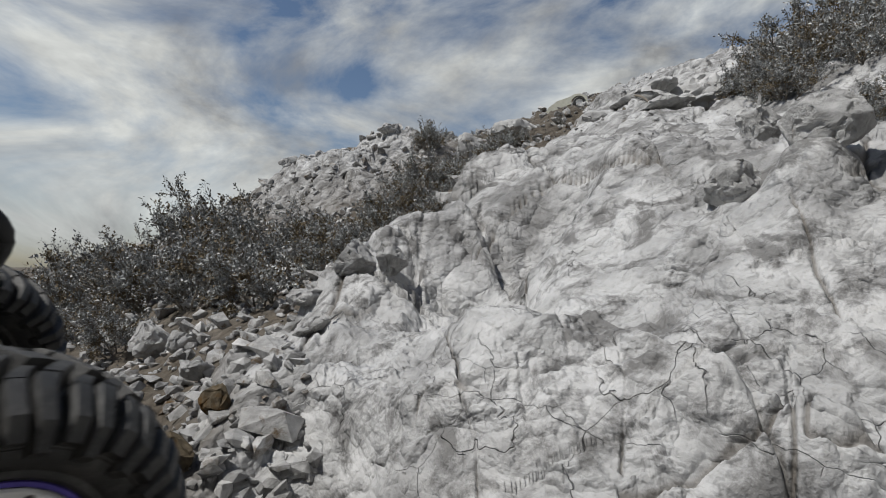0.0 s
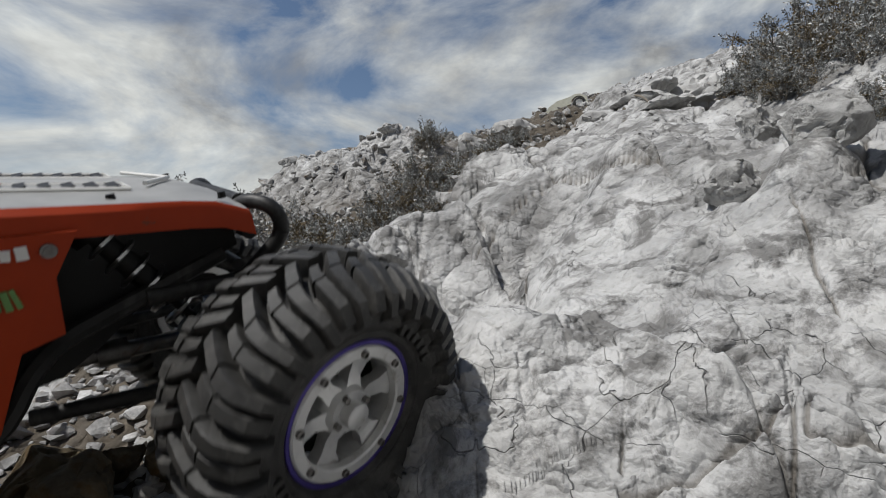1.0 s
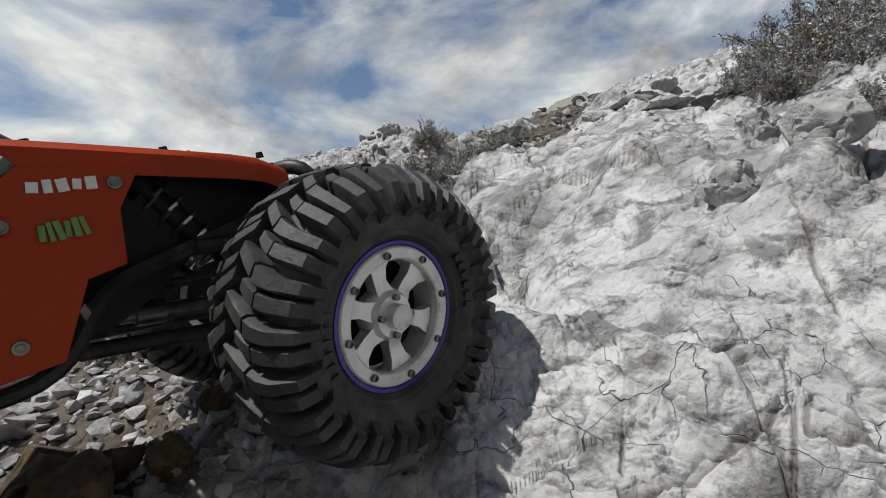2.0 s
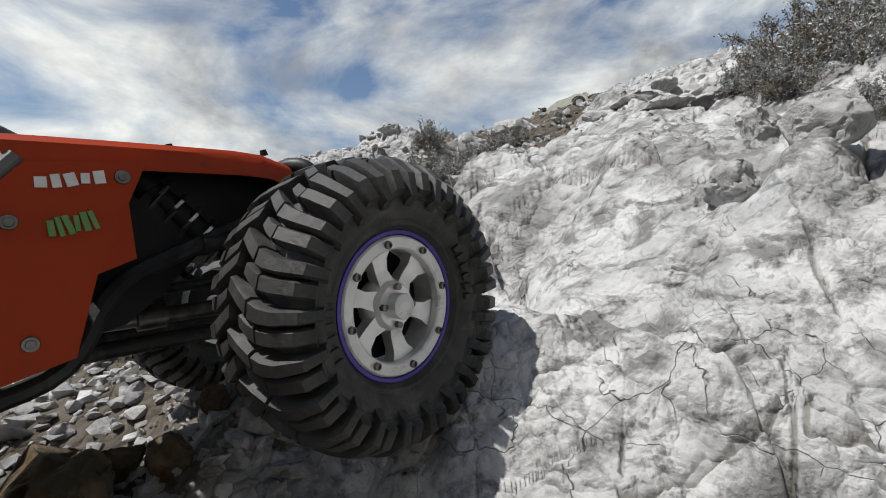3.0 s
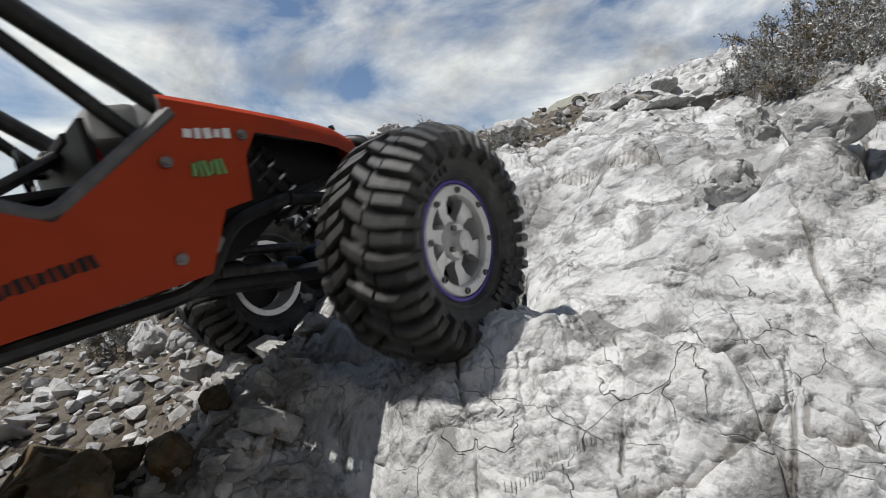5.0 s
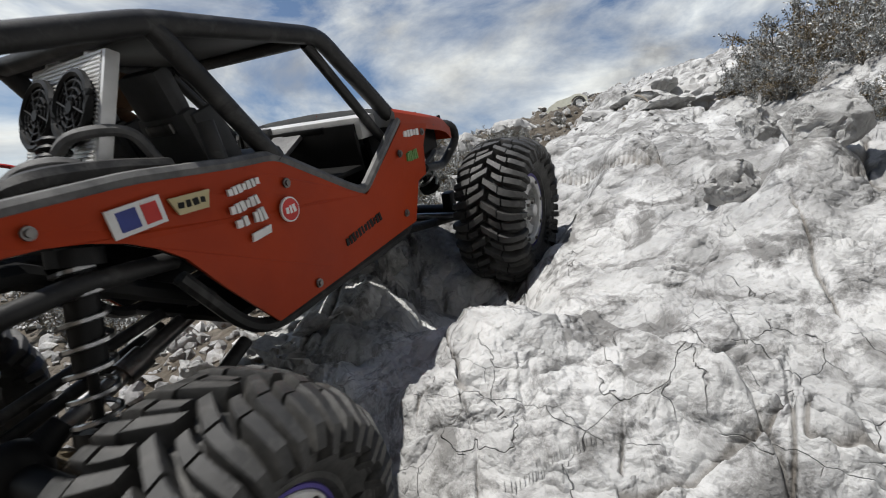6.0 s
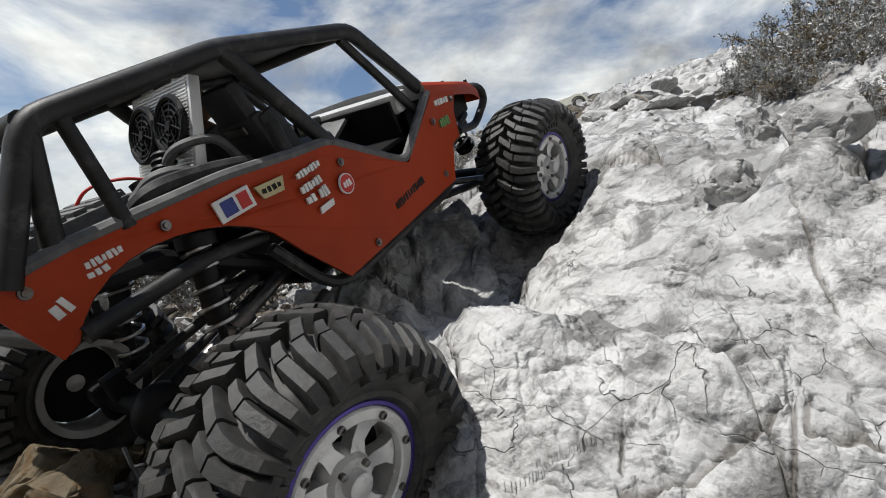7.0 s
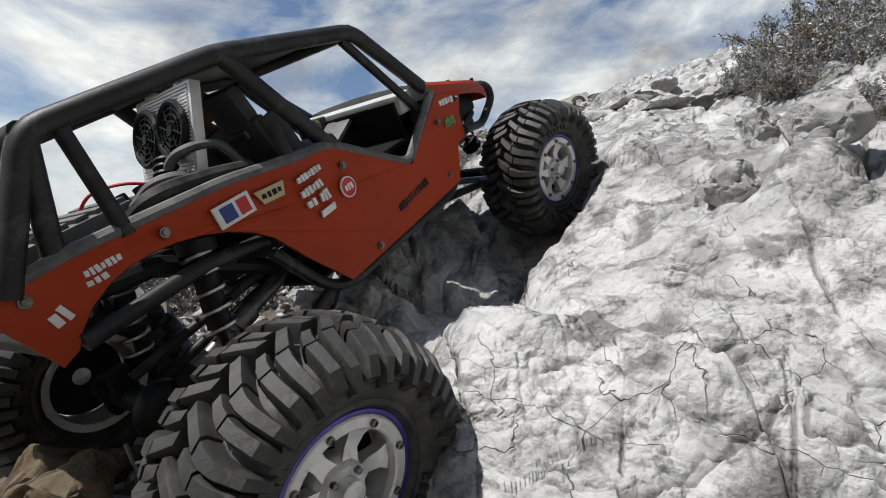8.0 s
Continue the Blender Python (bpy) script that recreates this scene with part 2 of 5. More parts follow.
def lathe(bm, prof, seg=48, axis="y"):
    """Turns a profile of (along the axle, radius) round the y axis; closed along its length."""
    rings = []
    for y, r in prof:
        rings.append([bm.verts.new((r * math.cos(k * math.tau / seg), y, r * math.sin(k * math.tau / seg))) for k in range(seg)])
    for a, b in zip(rings, rings[1:]):
        for k in range(seg):
            bm.faces.new((a[k], b[k], b[(k + 1) % seg], a[(k + 1) % seg]))


def plate(bm, outline, y0, y1):
    """A flat plate with an outline in x and z, from y0 to y1."""
    a = [bm.verts.new((x, y0, z)) for x, z in outline]
    b = [bm.verts.new((x, y1, z)) for x, z in outline]
    bm.faces.new(a)
    bm.faces.new(b[::-1])
    n = len(a)
    for i in range(n):
        bm.faces.new((a[i], a[(i + 1) % n], b[(i + 1) % n], b[i]))
    bmesh.ops.recalc_face_normals(bm, faces=bm.faces)
    bmesh.ops.triangulate(bm, faces=[f for f in bm.faces if len(f.verts) > 4], ngon_method="EAR_CLIP")


# ---------------------------------------------------------------- ground
def hashed(ix, iy, k):
    h = (ix.astype(np.int64) * 374761393 + iy.astype(np.int64) * 668265263 + k * 974634777) & 0x7FFFFFFF
    h = ((h ^ (h >> 13)) * 1274126177) & 0x7FFFFFFF
    return ((h ^ (h >> 16)) & 0xFFFFF) / 0xFFFFF


def vnoise(x, y, k=0):
    ix, iy = np.floor(x), np.floor(y)
    fx, fy = x - ix, y - iy
    fx, fy = fx * fx * fx * (fx * (fx * 6 - 15) + 10), fy * fy * fy * (fy * (fy * 6 - 15) + 10)
    a, b = hashed(ix, iy, k), hashed(ix + 1, iy, k)
    c, d = hashed(ix, iy + 1, k), hashed(ix + 1, iy + 1, k)
    return (a + (b - a) * fx) * (1 - fy) + (c + (d - c) * fx) * fy - 0.5


def fbm(x, y, k=0, octaves=4, gain=0.5):
    s, a = 0, 1.0
    for o in range(octaves):
        s = s + a * vnoise(x * 2 ** o + 17.3 * o, y * 2 ** o - 9.1 * o, k + o)
        a *= gain
    return s


def cells(x, y, k=0):
    """A network of blocks: the distance to the nearest joint, a height and a tilt for each block, and the distance from its middle."""
    ix, iy = np.floor(x), np.floor(y)
    f1 = np.full(x.shape, 9.0)
    f2 = np.full(x.shape, 9.0)
    best = [np.zeros(x.shape) for _ in range(4)]
    for dx in (-1, 0, 1):
        for dy in (-1, 0, 1):
            jx, jy = ix + dx, iy + dy
            px, py = jx + 0.1 + 0.8 * hashed(jx, jy, k), jy + 0.1 + 0.8 * hashed(jx, jy, k + 1)
            d = np.hypot(x - px, y - py)
            near = d < f1
            f2 = np.where(near, f1, np.minimum(f2, d))
            f1 = np.where(near, d, f1)
            for b, v in zip(best, (x - px, y - py, jx, jy)):
                b[...] = np.where(near, v, b)
    hgt = hashed(best[2], best[3], k + 2) - 0.5
    sx, sy = hashed(best[2], best[3], k + 3) - 0.5, hashed(best[2], best[3], k + 4) - 0.5
    return f2 - f1, hgt, sx * best[0] + sy * best[1], f1


def step(v, a, b):
    t = np.clip((v - a) / (b - a), 0, 1)
    return t * t * (3 - 2 * t)


EDGE_Y = (-1.0, 0.20, 0.28, 0.45, 0.57, 0.70, 0.92, 1.5, 3.0, 6.0)
EDGE_X = (0.28, -0.005, -0.045, -0.112, -0.07, 0.00, 0.20, 0.42, 1.0, 2.2)


# swellings and dips of the rock: x, y, reach across and along, height
HUMPS = ((0.028, 0.304, 0.034, 0.046, 0.021), (0.024, 0.430, 0.055, 0.050, -0.042), (0.036, 0.51, 0.075, 0.048, -0.046), (0.115, 0.553, 0.045, 0.045, -0.036), (-0.142, 0.446, 0.035, 0.05, -0.018), (0.125, 0.237, 0.055, 0.036, 0.015),
         (0.200, 0.335, 0.050, 0.040, 0.020), (0.248, 0.340, 0.026, 0.028, 0.022), (-0.014, 0.266, 0.020, 0.022, 0.008), (0.215, 0.50, 0.07, 0.09, 0.020),
         (-0.46, 2.35, 0.52, 0.42, 0.20), (0.170, 0.212, 0.028, 0.018, 0.008), (-0.36, -0.02, 0.10, 0.10, -0.06))
# long open cracks: width and the points of their course
CRACKS = (
    (0.0016, ((-0.006, 0.39), (0.002, 0.302), (0.009, 0.262), (0.017, 0.24), (0.017, 0.222))),
    (0.0020, ((0.039, 0.267), (0.040, 0.241), (0.045, 0.234))),
    (0.0018, ((0.160, 0.238), (0.148, 0.217), (0.141, 0.206), (0.133, 0.197))),
    (0.0018, ((0.149, 0.220), (0.128, 0.212), (0.103, 0.209), (0.071, 0.211))),
    (0.0018, ((0.163, 0.225), (0.147, 0.208), (0.161, 0.204), (0.173, 0.201))),
    (0.0012, ((0.089, 0.272), (0.083, 0.238), (0.076, 0.221))),
    (0.0014, ((0.143, 0.255), (0.131, 0.265), (0.096, 0.267))),
    (0.0020, ((0.243, 0.378), (0.223, 0.324), (0.206, 0.280), (0.197, 0.251))),
    (0.0022, ((0.058, 0.575), (0.013, 0.45), (-0.03, 0.419))),
    (0.0022, ((0.088, 0.526), (0.066, 0.406))),
    (0.0024, ((0.075, 0.353), (0.070, 0.314), (0.064, 0.261))),
    (0.0020, ((-0.013, 0.266), (0.005, 0.268), (0.030, 0.257))),
    (0.0060, ((0.291, 0.878), (0.469, 1.145), (0.351, 0.783))))


def bare(x, y):
    """1 on the bare slab, 0 on the stony soil beside it."""
    e = np.interp(y, EDGE_Y, EDGE_X) - 0.075 * step(-y, -0.6, -0.4) + 0.035 * fbm(x * 14, y * 14, 60, 3) * np.clip(y * 2, 0.6, 4)
    ridge = np.exp(-(((x + 0.40) / 0.46) ** 2 + ((y - 2.25) / 0.50) ** 2) ** 2)
    return np.maximum(step((x - e) * 0.884, -0.035, 0.02), ridge)


def hollow(x, y):
    a = np.exp(-((x - 0.55) / 0.12) ** 4 - ((y - 1.01 - 0.10 * (x - 0.55)) / 0.045) ** 2)
    return np.maximum(a, 0.5 * np.exp(-((x - 0.305) / 0.035) ** 2 - ((y - 0.435) / 0.018) ** 2))


def form(x, y):
    """The smooth form of the hillside."""
    r = np.hypot(x, y)
    lim = 5.0 + 1.2 * fbm(x / (r + 0.01) * 3, y / (r + 0.01) * 3, 5, 3)
    c = np.minimum(r, lim) / np.maximum(r, 1e-6)
    px, py = x * c, y * c
    z = 0.251 * py + 0.33 * px + 0.065
    z = z - 0.42 * np.maximum(r - lim, 0)
    z = np.maximum(z, -14 - 0.004 * r)
    s = 0.884 * x + 0.468 * (y - 0.28)
    s = np.where(y > 0.45, (x - np.interp(y, EDGE_Y, EDGE_X)) * 0.884, s)
    # the pit in which the wheels stand before the climb, with a steep far side
    along, across = 0.707 * (x + y), 0.707 * (y - x)
    pit = 0.078 * (1 - step(along, 0.157, 0.186)) * np.exp(-((across - 0.20) / 0.095) ** 4) * step(along, -0.05, 0.05)
    depth = 0.004 + pit + 0.040 * np.exp(-((x + 0.275) ** 2 + (y - 0.40) ** 2) / 0.0030)
    depth = depth * step(r, 0.06, 0.2) * step(-r, -3.0, -1.2)
    z = z - depth * step(-s, -0.005, 0.055)
    # the face of the slab towards the eye
    z = z - 0.10 * step(0.275 - y, 0.0, 0.16) * step(x, -0.08, 0.01) * step(y, -0.05, 0.1)
    for hx, hy, ra, rb, amp in HUMPS:
        z = z + amp * np.exp(-(((x - hx) / ra) ** 2 + ((y - hy) / rb) ** 2) ** 1.6)
    # hollow under the ledge, and one under the knobs
    z = z - 0.085 * hollow(x, y)
    # an unseen steep bank, added behind the eye to hold off skylight
    z = z + 2.4 * step(0.6 * x - 0.8 * y, 0.30, 1.15) * step(-r, -14, -6)
    return z


def warped(x, y):
    """Coordinates on the slab, on which blocks lie longer up the slope than across it."""
    w = 0.36 * y + 0.9 * form(x, y)
    return x + 0.016 * fbm(x * 13, w * 13, 70, 3, 0.42), w + 0.016 * fbm(x * 13, w * 13, 80, 3, 0.42)


def cracked(x, y):
    """Depth, from 0 to 1, of the long open cracks."""
    wob = 0.006 * fbm(x * 40, y * 24, 150, 3, 0.4)
    out = np.zeros(x.shape)
    gap = 0.35 + 0.65 * step(vnoise(x * 24, y * 24, 155), -0.25, 0.0)
    for wide, pts in CRACKS:
        for (ax, ay), (bx, by) in zip(pts, pts[1:]):
            ex, ey = bx - ax, (by - ay) * 0.58
            px, py = x + wob - ax, (y + wob - ay) * 0.58
            t = np.clip((px * ex + py * ey) / (ex * ex + ey * ey), 0, 1)
            out = np.maximum(out, gap * np.exp(-(np.hypot(px - t * ex, py - t * ey) / (0.55 * wide)) ** 2))
    return out


def height(x, y):
    x, y = np.asarray(x, float), np.asarray(y, float)
    r = np.hypot(x, y)
    z, m = form(x, y), bare(x, y)
    u, w = warped(x, y)
    far = np.clip(r / 0.45, 0.75, 1.9)
    # great blocks, pillows on them and knobs on those, creased where they meet
    e0, h0, t0, d0 = cells(u * 3.1 + 0.5 * w, w * 3.6 + 0.4 * u, 100)
    e1, h1, t1, d1 = cells(u * 8.5 + 1.5 * w + 0.4, w * 9.5 - 1.5 * u, 112)
    e2, h2, t2, d2 = cells(u * 23 - 4 * w, w * 25 + 3 * u, 120)
    e3, h3, t3, d3 = cells(u * 62 + 9 * w, w * 66, 125)
    keep1 = step(vnoise(x * 6, w * 6, 130), -0.25, 0.05)
    keep2 = step(vnoise(x * 8, w * 8, 131), -0.10, 0.18)
    keep3 = step(vnoise(x * 11, w * 11, 132), 0.00, 0.22)
    rock = (0.034 * (0.75 - d0 ** 2) + 0.026 * h0 * step(e0, 0, 0.08) + 0.05 * t0) * far
    rock = rock + 0.024 * fbm(x * 5, w * 8, 11, 3, 0.5) * np.clip(far, 0, 1.6)
    rock = rock + (0.026 * (0.75 - d1 ** 2) + 0.017 * h1 * step(e1, 0, 0.06) + 0.02 * t1) * (0.45 + 0.55 * keep1) * far
    rock = rock - 0.0060 * np.exp(-e1 / 0.022) * keep1 * far
    rock = rock + (0.0092 * (0.75 - d2 ** 2) + 0.0075 * h2 * step(e2, 0, 0.08) + 0.008 * t2) * (0.25 + 0.75 * keep2) * np.clip(far, 0, 2)
    rock = rock - 0.0030 * np.exp(-e2 / 0.035) * keep2
    rock = rock + 0.0030 * ((0.75 - d3 ** 2) + 0.9 * h3 * step(e3, 0, 0.1)) * (0.15 + 0.85 * keep3)
    # worn grain and pits
    rock = rock + 0.0085 * fbm(x * 32, w * 45, 21, 5, 0.62)
    pits = step(vnoise(x * 95, w * 110, 140), 0.26, 0.42) * step(vnoise(x * 14, w * 14, 141), -0.05, 0.2)
    rock = rock - 0.0038 * pits - 0.0048 * cracked(x, y) - 0.026
    soil = 0.05 * fbm(x * 5, y * 5, 31, 5, 0.55) * np.clip(r, 0.25, 2) + 0.006 * fbm(x * 60, y * 60, 41, 3)
    return z + (rock * m + soil * (1 - m)) * np.clip(r / 0.2, 0.2, 1) * np.where(r > 40, 3.0, 1.0)


def joints(x, y):
    """Earth in the joints of the slab."""
    u, w = warped(x, y)
    e1 = cells(u * 8.5 + 1.5 * w + 0.4, w * 9.5 - 1.5 * u, 112)[0]
    keep = step(vnoise(x * 6, w * 6, 130), -0.12, 0.1)
    return np.maximum(0.75 * (1 - step(e1, 0.0, 0.036)) * keep, 0.6 * step(cracked(x, y), 0.35, 0.9))


def make_ground():
    na, rr = 900, []
    # finer steps ahead, coarser behind
    ang = np.concatenate([np.linspace(-50, 50, 820), np.linspace(50, 310, 140 + 2)[1:-1]])
    r = np.concatenate([[0.02, 0.05, 0.08, 0.11], np.geomspace(0.13, 0.17, 40)[:-1], np.geomspace(0.17, 0.42, 430)[:-1], np.geomspace(0.42, 9.0, 400), np.geomspace(9.0, 3780.0, 40)[1:]])
    A, R = np.meshgrid(np.radians(ang), r)
    X, Y = R * np.sin(A), R * np.cos(A)
    Z = height(X, Y)
    nr, na = X.shape
    v = np.stack([X.ravel(), Y.ravel(), Z.ravel()], 1)
    i, j = np.meshgrid(np.arange(nr - 1), np.arange(na), indexing="ij")
    k = (j + 1) % na
    q = np.stack([i * na + j, i * na + k, (i + 1) * na + k, (i + 1) * na + j], -1).reshape(-1, 4)[:, ::-1]
    me = bpy.data.meshes.new("ground")
    me.vertices.add(len(v) + 1)
    me.vertices.foreach_set("co", np.vstack([v, [[0, 0, float(height(0.0, 0.0))]]]).ravel())
    tri = np.stack([np.full(na, len(v)), np.arange(na), (np.arange(na) + 1) % na], 1)[:, ::-1]
    me.loops.add(q.size + tri.size)
    me.loops.foreach_set("vertex_index", np.concatenate([q.ravel(), tri.ravel()]))
    me.polygons.add(len(q) + len(tri))
    me.polygons.foreach_set("loop_start", np.concatenate([np.arange(len(q)) * 4, q.size + np.arange(len(tri)) * 3]))
    me.polygons.foreach_set("use_smooth", [True] * (len(q) + len(tri)))
    me.update(calc_edges=True)
    at = me.attributes.new("soil", "FLOAT", "POINT")
    # the ledge's hollow takes the soil colour too, as the brown shade beneath it
    soil = np.maximum(np.maximum(0.9 * (1 - bare(X, Y)), joints(X, Y)), 0.9 * step(hollow(X, Y), 0.12, 0.4))
    at.data.foreach_set("value", np.append(soil.ravel(), 0.0))
    me.materials.append(ROCK)
    me.validate()
    return tagged(new("ground", me), "pale grey jointed limestone hillside with brown stony soil beside it", "rock ground", kind="structure")


def zat(x, y):
    return float(height(np.array([x]), np.array([y]))[0])


make_ground()


# ---------------------------------------------------------------- stones
RNG = random.Random(7)


def stone_mesh(name, seed, mat, squash=(1.0, 0.8, 0.65), points=16, fine=0):
    rg = random.Random(seed)
    bm = bmesh.new()
    for _ in range(points):
        d = Vector([rg.gauss(0, 1) for _ in range(3)]).normalized() * rg.uniform(0.82, 1.0)
        bm.verts.new((d.x * squash[0], d.y * squash[1], d.z * squash[2]))
    r = bmesh.ops.convex_hull(bm, input=bm.verts)
    loose = [v for v in bm.verts if not v.link_faces]
    bmesh.ops.delete(bm, geom=loose, context="VERTS")
    bmesh.ops.recalc_face_normals(bm, faces=bm.faces)
    if fine:
        bmesh.ops.bevel(bm, geom=list(bm.edges), offset=0.05, segments=2, affect="EDGES", profile=0.6)
        bmesh.ops.triangulate(bm, faces=bm.faces)
        for _ in range(fine):
            bmesh.ops.subdivide_edges(bm, edges=[e for e in bm.edges if e.calc_length() > 0.16], cuts=1, use_grid_fill=False)
            bmesh.ops.triangulate(bm, faces=bm.faces)
        off = Vector((seed * 3.7, seed * 1.3, 0))
        bmesh.ops.recalc_face_normals(bm, faces=bm.faces)
        bm.normal_update()
        for v in bm.verts:
            n = noise.fractal(v.co * 2.2 + off, 0.9, 2.0, 4)
            c = noise.voronoi(v.co * 1.7 + off)[0]
            v.co += v.normal * (0.07 * n - 0.09 * max(0, 0.10 - (c[1] - c[0])) / 0.10)
    return mesh_of(bm, name, mat, bool(fine))


STONES = [stone_mesh("stone", 30 + i, STONE, (1.0, 0.55 + 0.35 * ((i * 7) % 5) / 4, 0.40 + 0.35 * ((i * 3) % 4) / 3), 11 + i % 6) for i in range(14)]


def loose_stone(x, y, size, i, label, sink=0.28, tilt=None, lift=0.0):
    ob = new("stone", STONES[i % len(STONES)])
    m = pose(x, y, zat(x, y) + size * (0.5 - sink) + lift, *(tilt or (RNG.uniform(-25, 25), RNG.uniform(-25, 25), RNG.uniform(0, 360))))
    ob.matrix_basis = m @ Matrix.Diagonal((size, size, size, 1))
    return tagged(ob, label, "stone", "loose stones in the gully")


def boulder(x, y, size, seed, label, squash=(1, 0.8, 0.7), turn=(0, 0, 0), sink=0.3, fine=3, points=13, lift=0.0, mat=BOULDER):
    ob = new("boulder", stone_mesh("boulder", seed, mat, squash, points, fine))
    ob.matrix_basis = pose(x, y, zat(x, y) + size * squash[2] * (1 - 2 * sink) + lift, *turn) @ Matrix.Diagonal((size, size, size, 1))
    return tagged(ob, label, "boulder", "boulders on the slope")


def make_stones():
    placed = []
    tries = 0
    while len(placed) < 290 and tries < 12000:
        tries += 1
        y = 0.16 + 0.95 * RNG.random() ** 1.1
        e = float(np.interp(y, EDGE_Y, EDGE_X))
        x = e - 0.03 - RNG.random() * (0.25 + 0.9 * y)
        if x < -1.05 * y - 0.1 or math.hypot(x, y) < 0.24:
            continue
        size = RNG.choice((0.008, 0.010, 0.013, 0.018, 0.024)) * (0.75 + 0.7 * y)
        # the wheels' way stays free of all but small stones
        if min(abs(0.55 * (x + 0.077) - (y - 0.276) * 0.45), 1) < 0.03 and y < 0.42:
            size = min(size, 0.008)
        if any((x - a) ** 2 + (y - b) ** 2 < (0.75 * (size + c)) ** 2 for a, b, c in placed):
            continue
        placed.append((x, y, size))
        loose_stone(x, y, size, len(placed), "angular grey limestone piece lying on brown stony soil" if size > 0.014 else "small grey limestone chip on brown soil")
    for x, y, s, i, t in ((-0.30, 0.285, 0.036, 3, (10, 70, 30)), (-0.20, 0.23, 0.024, 5, (0, 10, 40)), (-0.155, 0.262, 0.022, 8, (15, 0, 80)),
                          (-0.110, 0.325, 0.024, 2, (0, 20, 10)), (-0.245, 0.30, 0.020, 11, (20, 0, 200)), (-0.13, 0.215, 0.018, 6, (0, 0, 120))):
        loose_stone(x, y, s, i, "shaded brown limestone block lying in the shaded gully", 0.25, t)
    # rubble farther off, past counting
    vs, fs, tot = [], [], 0
    hulls = [([v.co.copy() for v in m.vertices], [tuple(p.vertices) for p in m.polygons]) for m in STONES]
    for k in range(9000):
        y = 0.25 + 5.2 * RNG.random() ** 2.8
        e = float(np.interp(y, EDGE_Y, EDGE_X))
        x = e - 0.02 - RNG.random() * (0.3 + 1.1 * y)
        if k % 14 == 0 and y > 0.7:
            x = e + RNG.random() * 0.5 * y
        if math.hypot(x, y) < 0.24 or x < -1.3 * y:
            continue
        s = RNG.choice((0.003, 0.004, 0.006, 0.008, 0.012)) * (0.6 + 0.9 * y) * (0.6 if k % 14 == 0 else 1)
        hv, hf = hulls[k % len(hulls)]
        m = pose(x, y, 0, RNG.uniform(-30, 30), RNG.uniform(-30, 30), RNG.uniform(0, 360)) @ Matrix.Diagonal((s, s, s, 1))
        vs.append((np.array([m @ v for v in hv]), x, y, s))
        fs += [tuple(a + tot for a in f) for f in hf]
        tot += len(hv)
    z = height(np.array([v[1] for v in vs]), np.array([v[2] for v in vs]))
    co = np.vstack([v[0] + (0, 0, zz + 0.2 * v[3]) for v, zz in zip(vs, z)])
    me = bpy.data.meshes.new("rubble")
    me.from_pydata(co.tolist(), [], fs)
    me.materials.append(RUBBLE)
    tagged(new("rubble", me), "scattered small grey limestone rubble on the slope", "rubble", kind="stuff")


make_stones()

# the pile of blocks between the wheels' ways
# blocks right of x = -0.24 have shade in their colour, the others are pale
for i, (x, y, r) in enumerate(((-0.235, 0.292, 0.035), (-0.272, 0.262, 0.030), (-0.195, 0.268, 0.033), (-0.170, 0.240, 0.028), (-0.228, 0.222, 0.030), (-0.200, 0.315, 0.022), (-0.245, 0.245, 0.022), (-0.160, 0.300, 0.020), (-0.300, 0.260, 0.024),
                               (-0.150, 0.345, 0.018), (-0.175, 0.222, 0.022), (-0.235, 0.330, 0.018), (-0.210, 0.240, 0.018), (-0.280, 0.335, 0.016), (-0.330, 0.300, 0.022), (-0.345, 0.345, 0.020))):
    boulder(x, y, r, 60 + i, "angular limestone block in the gully, coloured dark brown for shade" if x > -0.24 else "angular pale limestone block in the gully", (1, 0.75, 0.7 + 0.05 * (i % 4)), (10 * (i % 3), 14 * (i % 4) - 20, 47 * i), 0.12, 2, 12, mat=GULLY_SHADE if x > -0.24 else BOULDER)

boulder(-0.085, 0.50, 0.030, 3, "cracked pale boulder with a brown underside beside the slab", (1, 0.8, 0.85), (0, 12, 20), 0.2)
boulder(-0.050, 0.49, 0.026, 9, "grey boulder wedged against the slab", (0.8, 0.8, 1.0), (20, -10, 60), 0.22)
boulder(-0.353, 0.62, 0.040, 4, "large flat-topped pale boulder among rubble", (1, 0.8, 0.75), (0, 10, 15), 0.15)
boulder(-0.215, 0.45, 0.023, 12, "sunlit white angular boulder in the rubble", (1, 0.7, 0.65), (10, 20, 70), 0.15)
boulder(-0.132, 0.485, 0.022, 14, "low pale boulder at the edge of the gully", (1, 0.7, 0.55), (0, 10, -20), 0.2)
boulder(-0.113, 0.43, 0.020, 15, "pale wedge-shaped boulder with a brown side", (1, 0.7, 0.6), (0, -15, 30), 0.2)
boulder(-0.29, 0.56, 0.022, 16, "angular grey boulder in the rubble", (1, 0.7, 0.8), (0, -15, 30), 0.2)
boulder(0.088, 1.60, 0.075, 6, "upright pale boulder standing among shrubs", (0.8, 0.7, 1.0), (0, -8, 20), 0.2)
boulder(0.325, 0.52, 0.030, 17, "pale knob of rock on the upper slab", (1, 0.9, 0.9), (0, 15, 40), 0.3, points=22)
boulder(0.365, 0.50, 0.026, 18, "grey knob of rock with brown earth under it", (1, 0.9, 1.0), (0, -15, 80), 0.3, points=22)
boulder(0.265, 0.345, 0.032, 21, "smooth white hump of rock", (1.2, 0.9, 0.8), (0, -10, 10), 0.36, points=26)
boulder(0.225, 0.39, 0.030, 22, "smooth white hump of rock", (1.3, 0.8, 0.8), (0, -10, 50), 0.36, points=26)
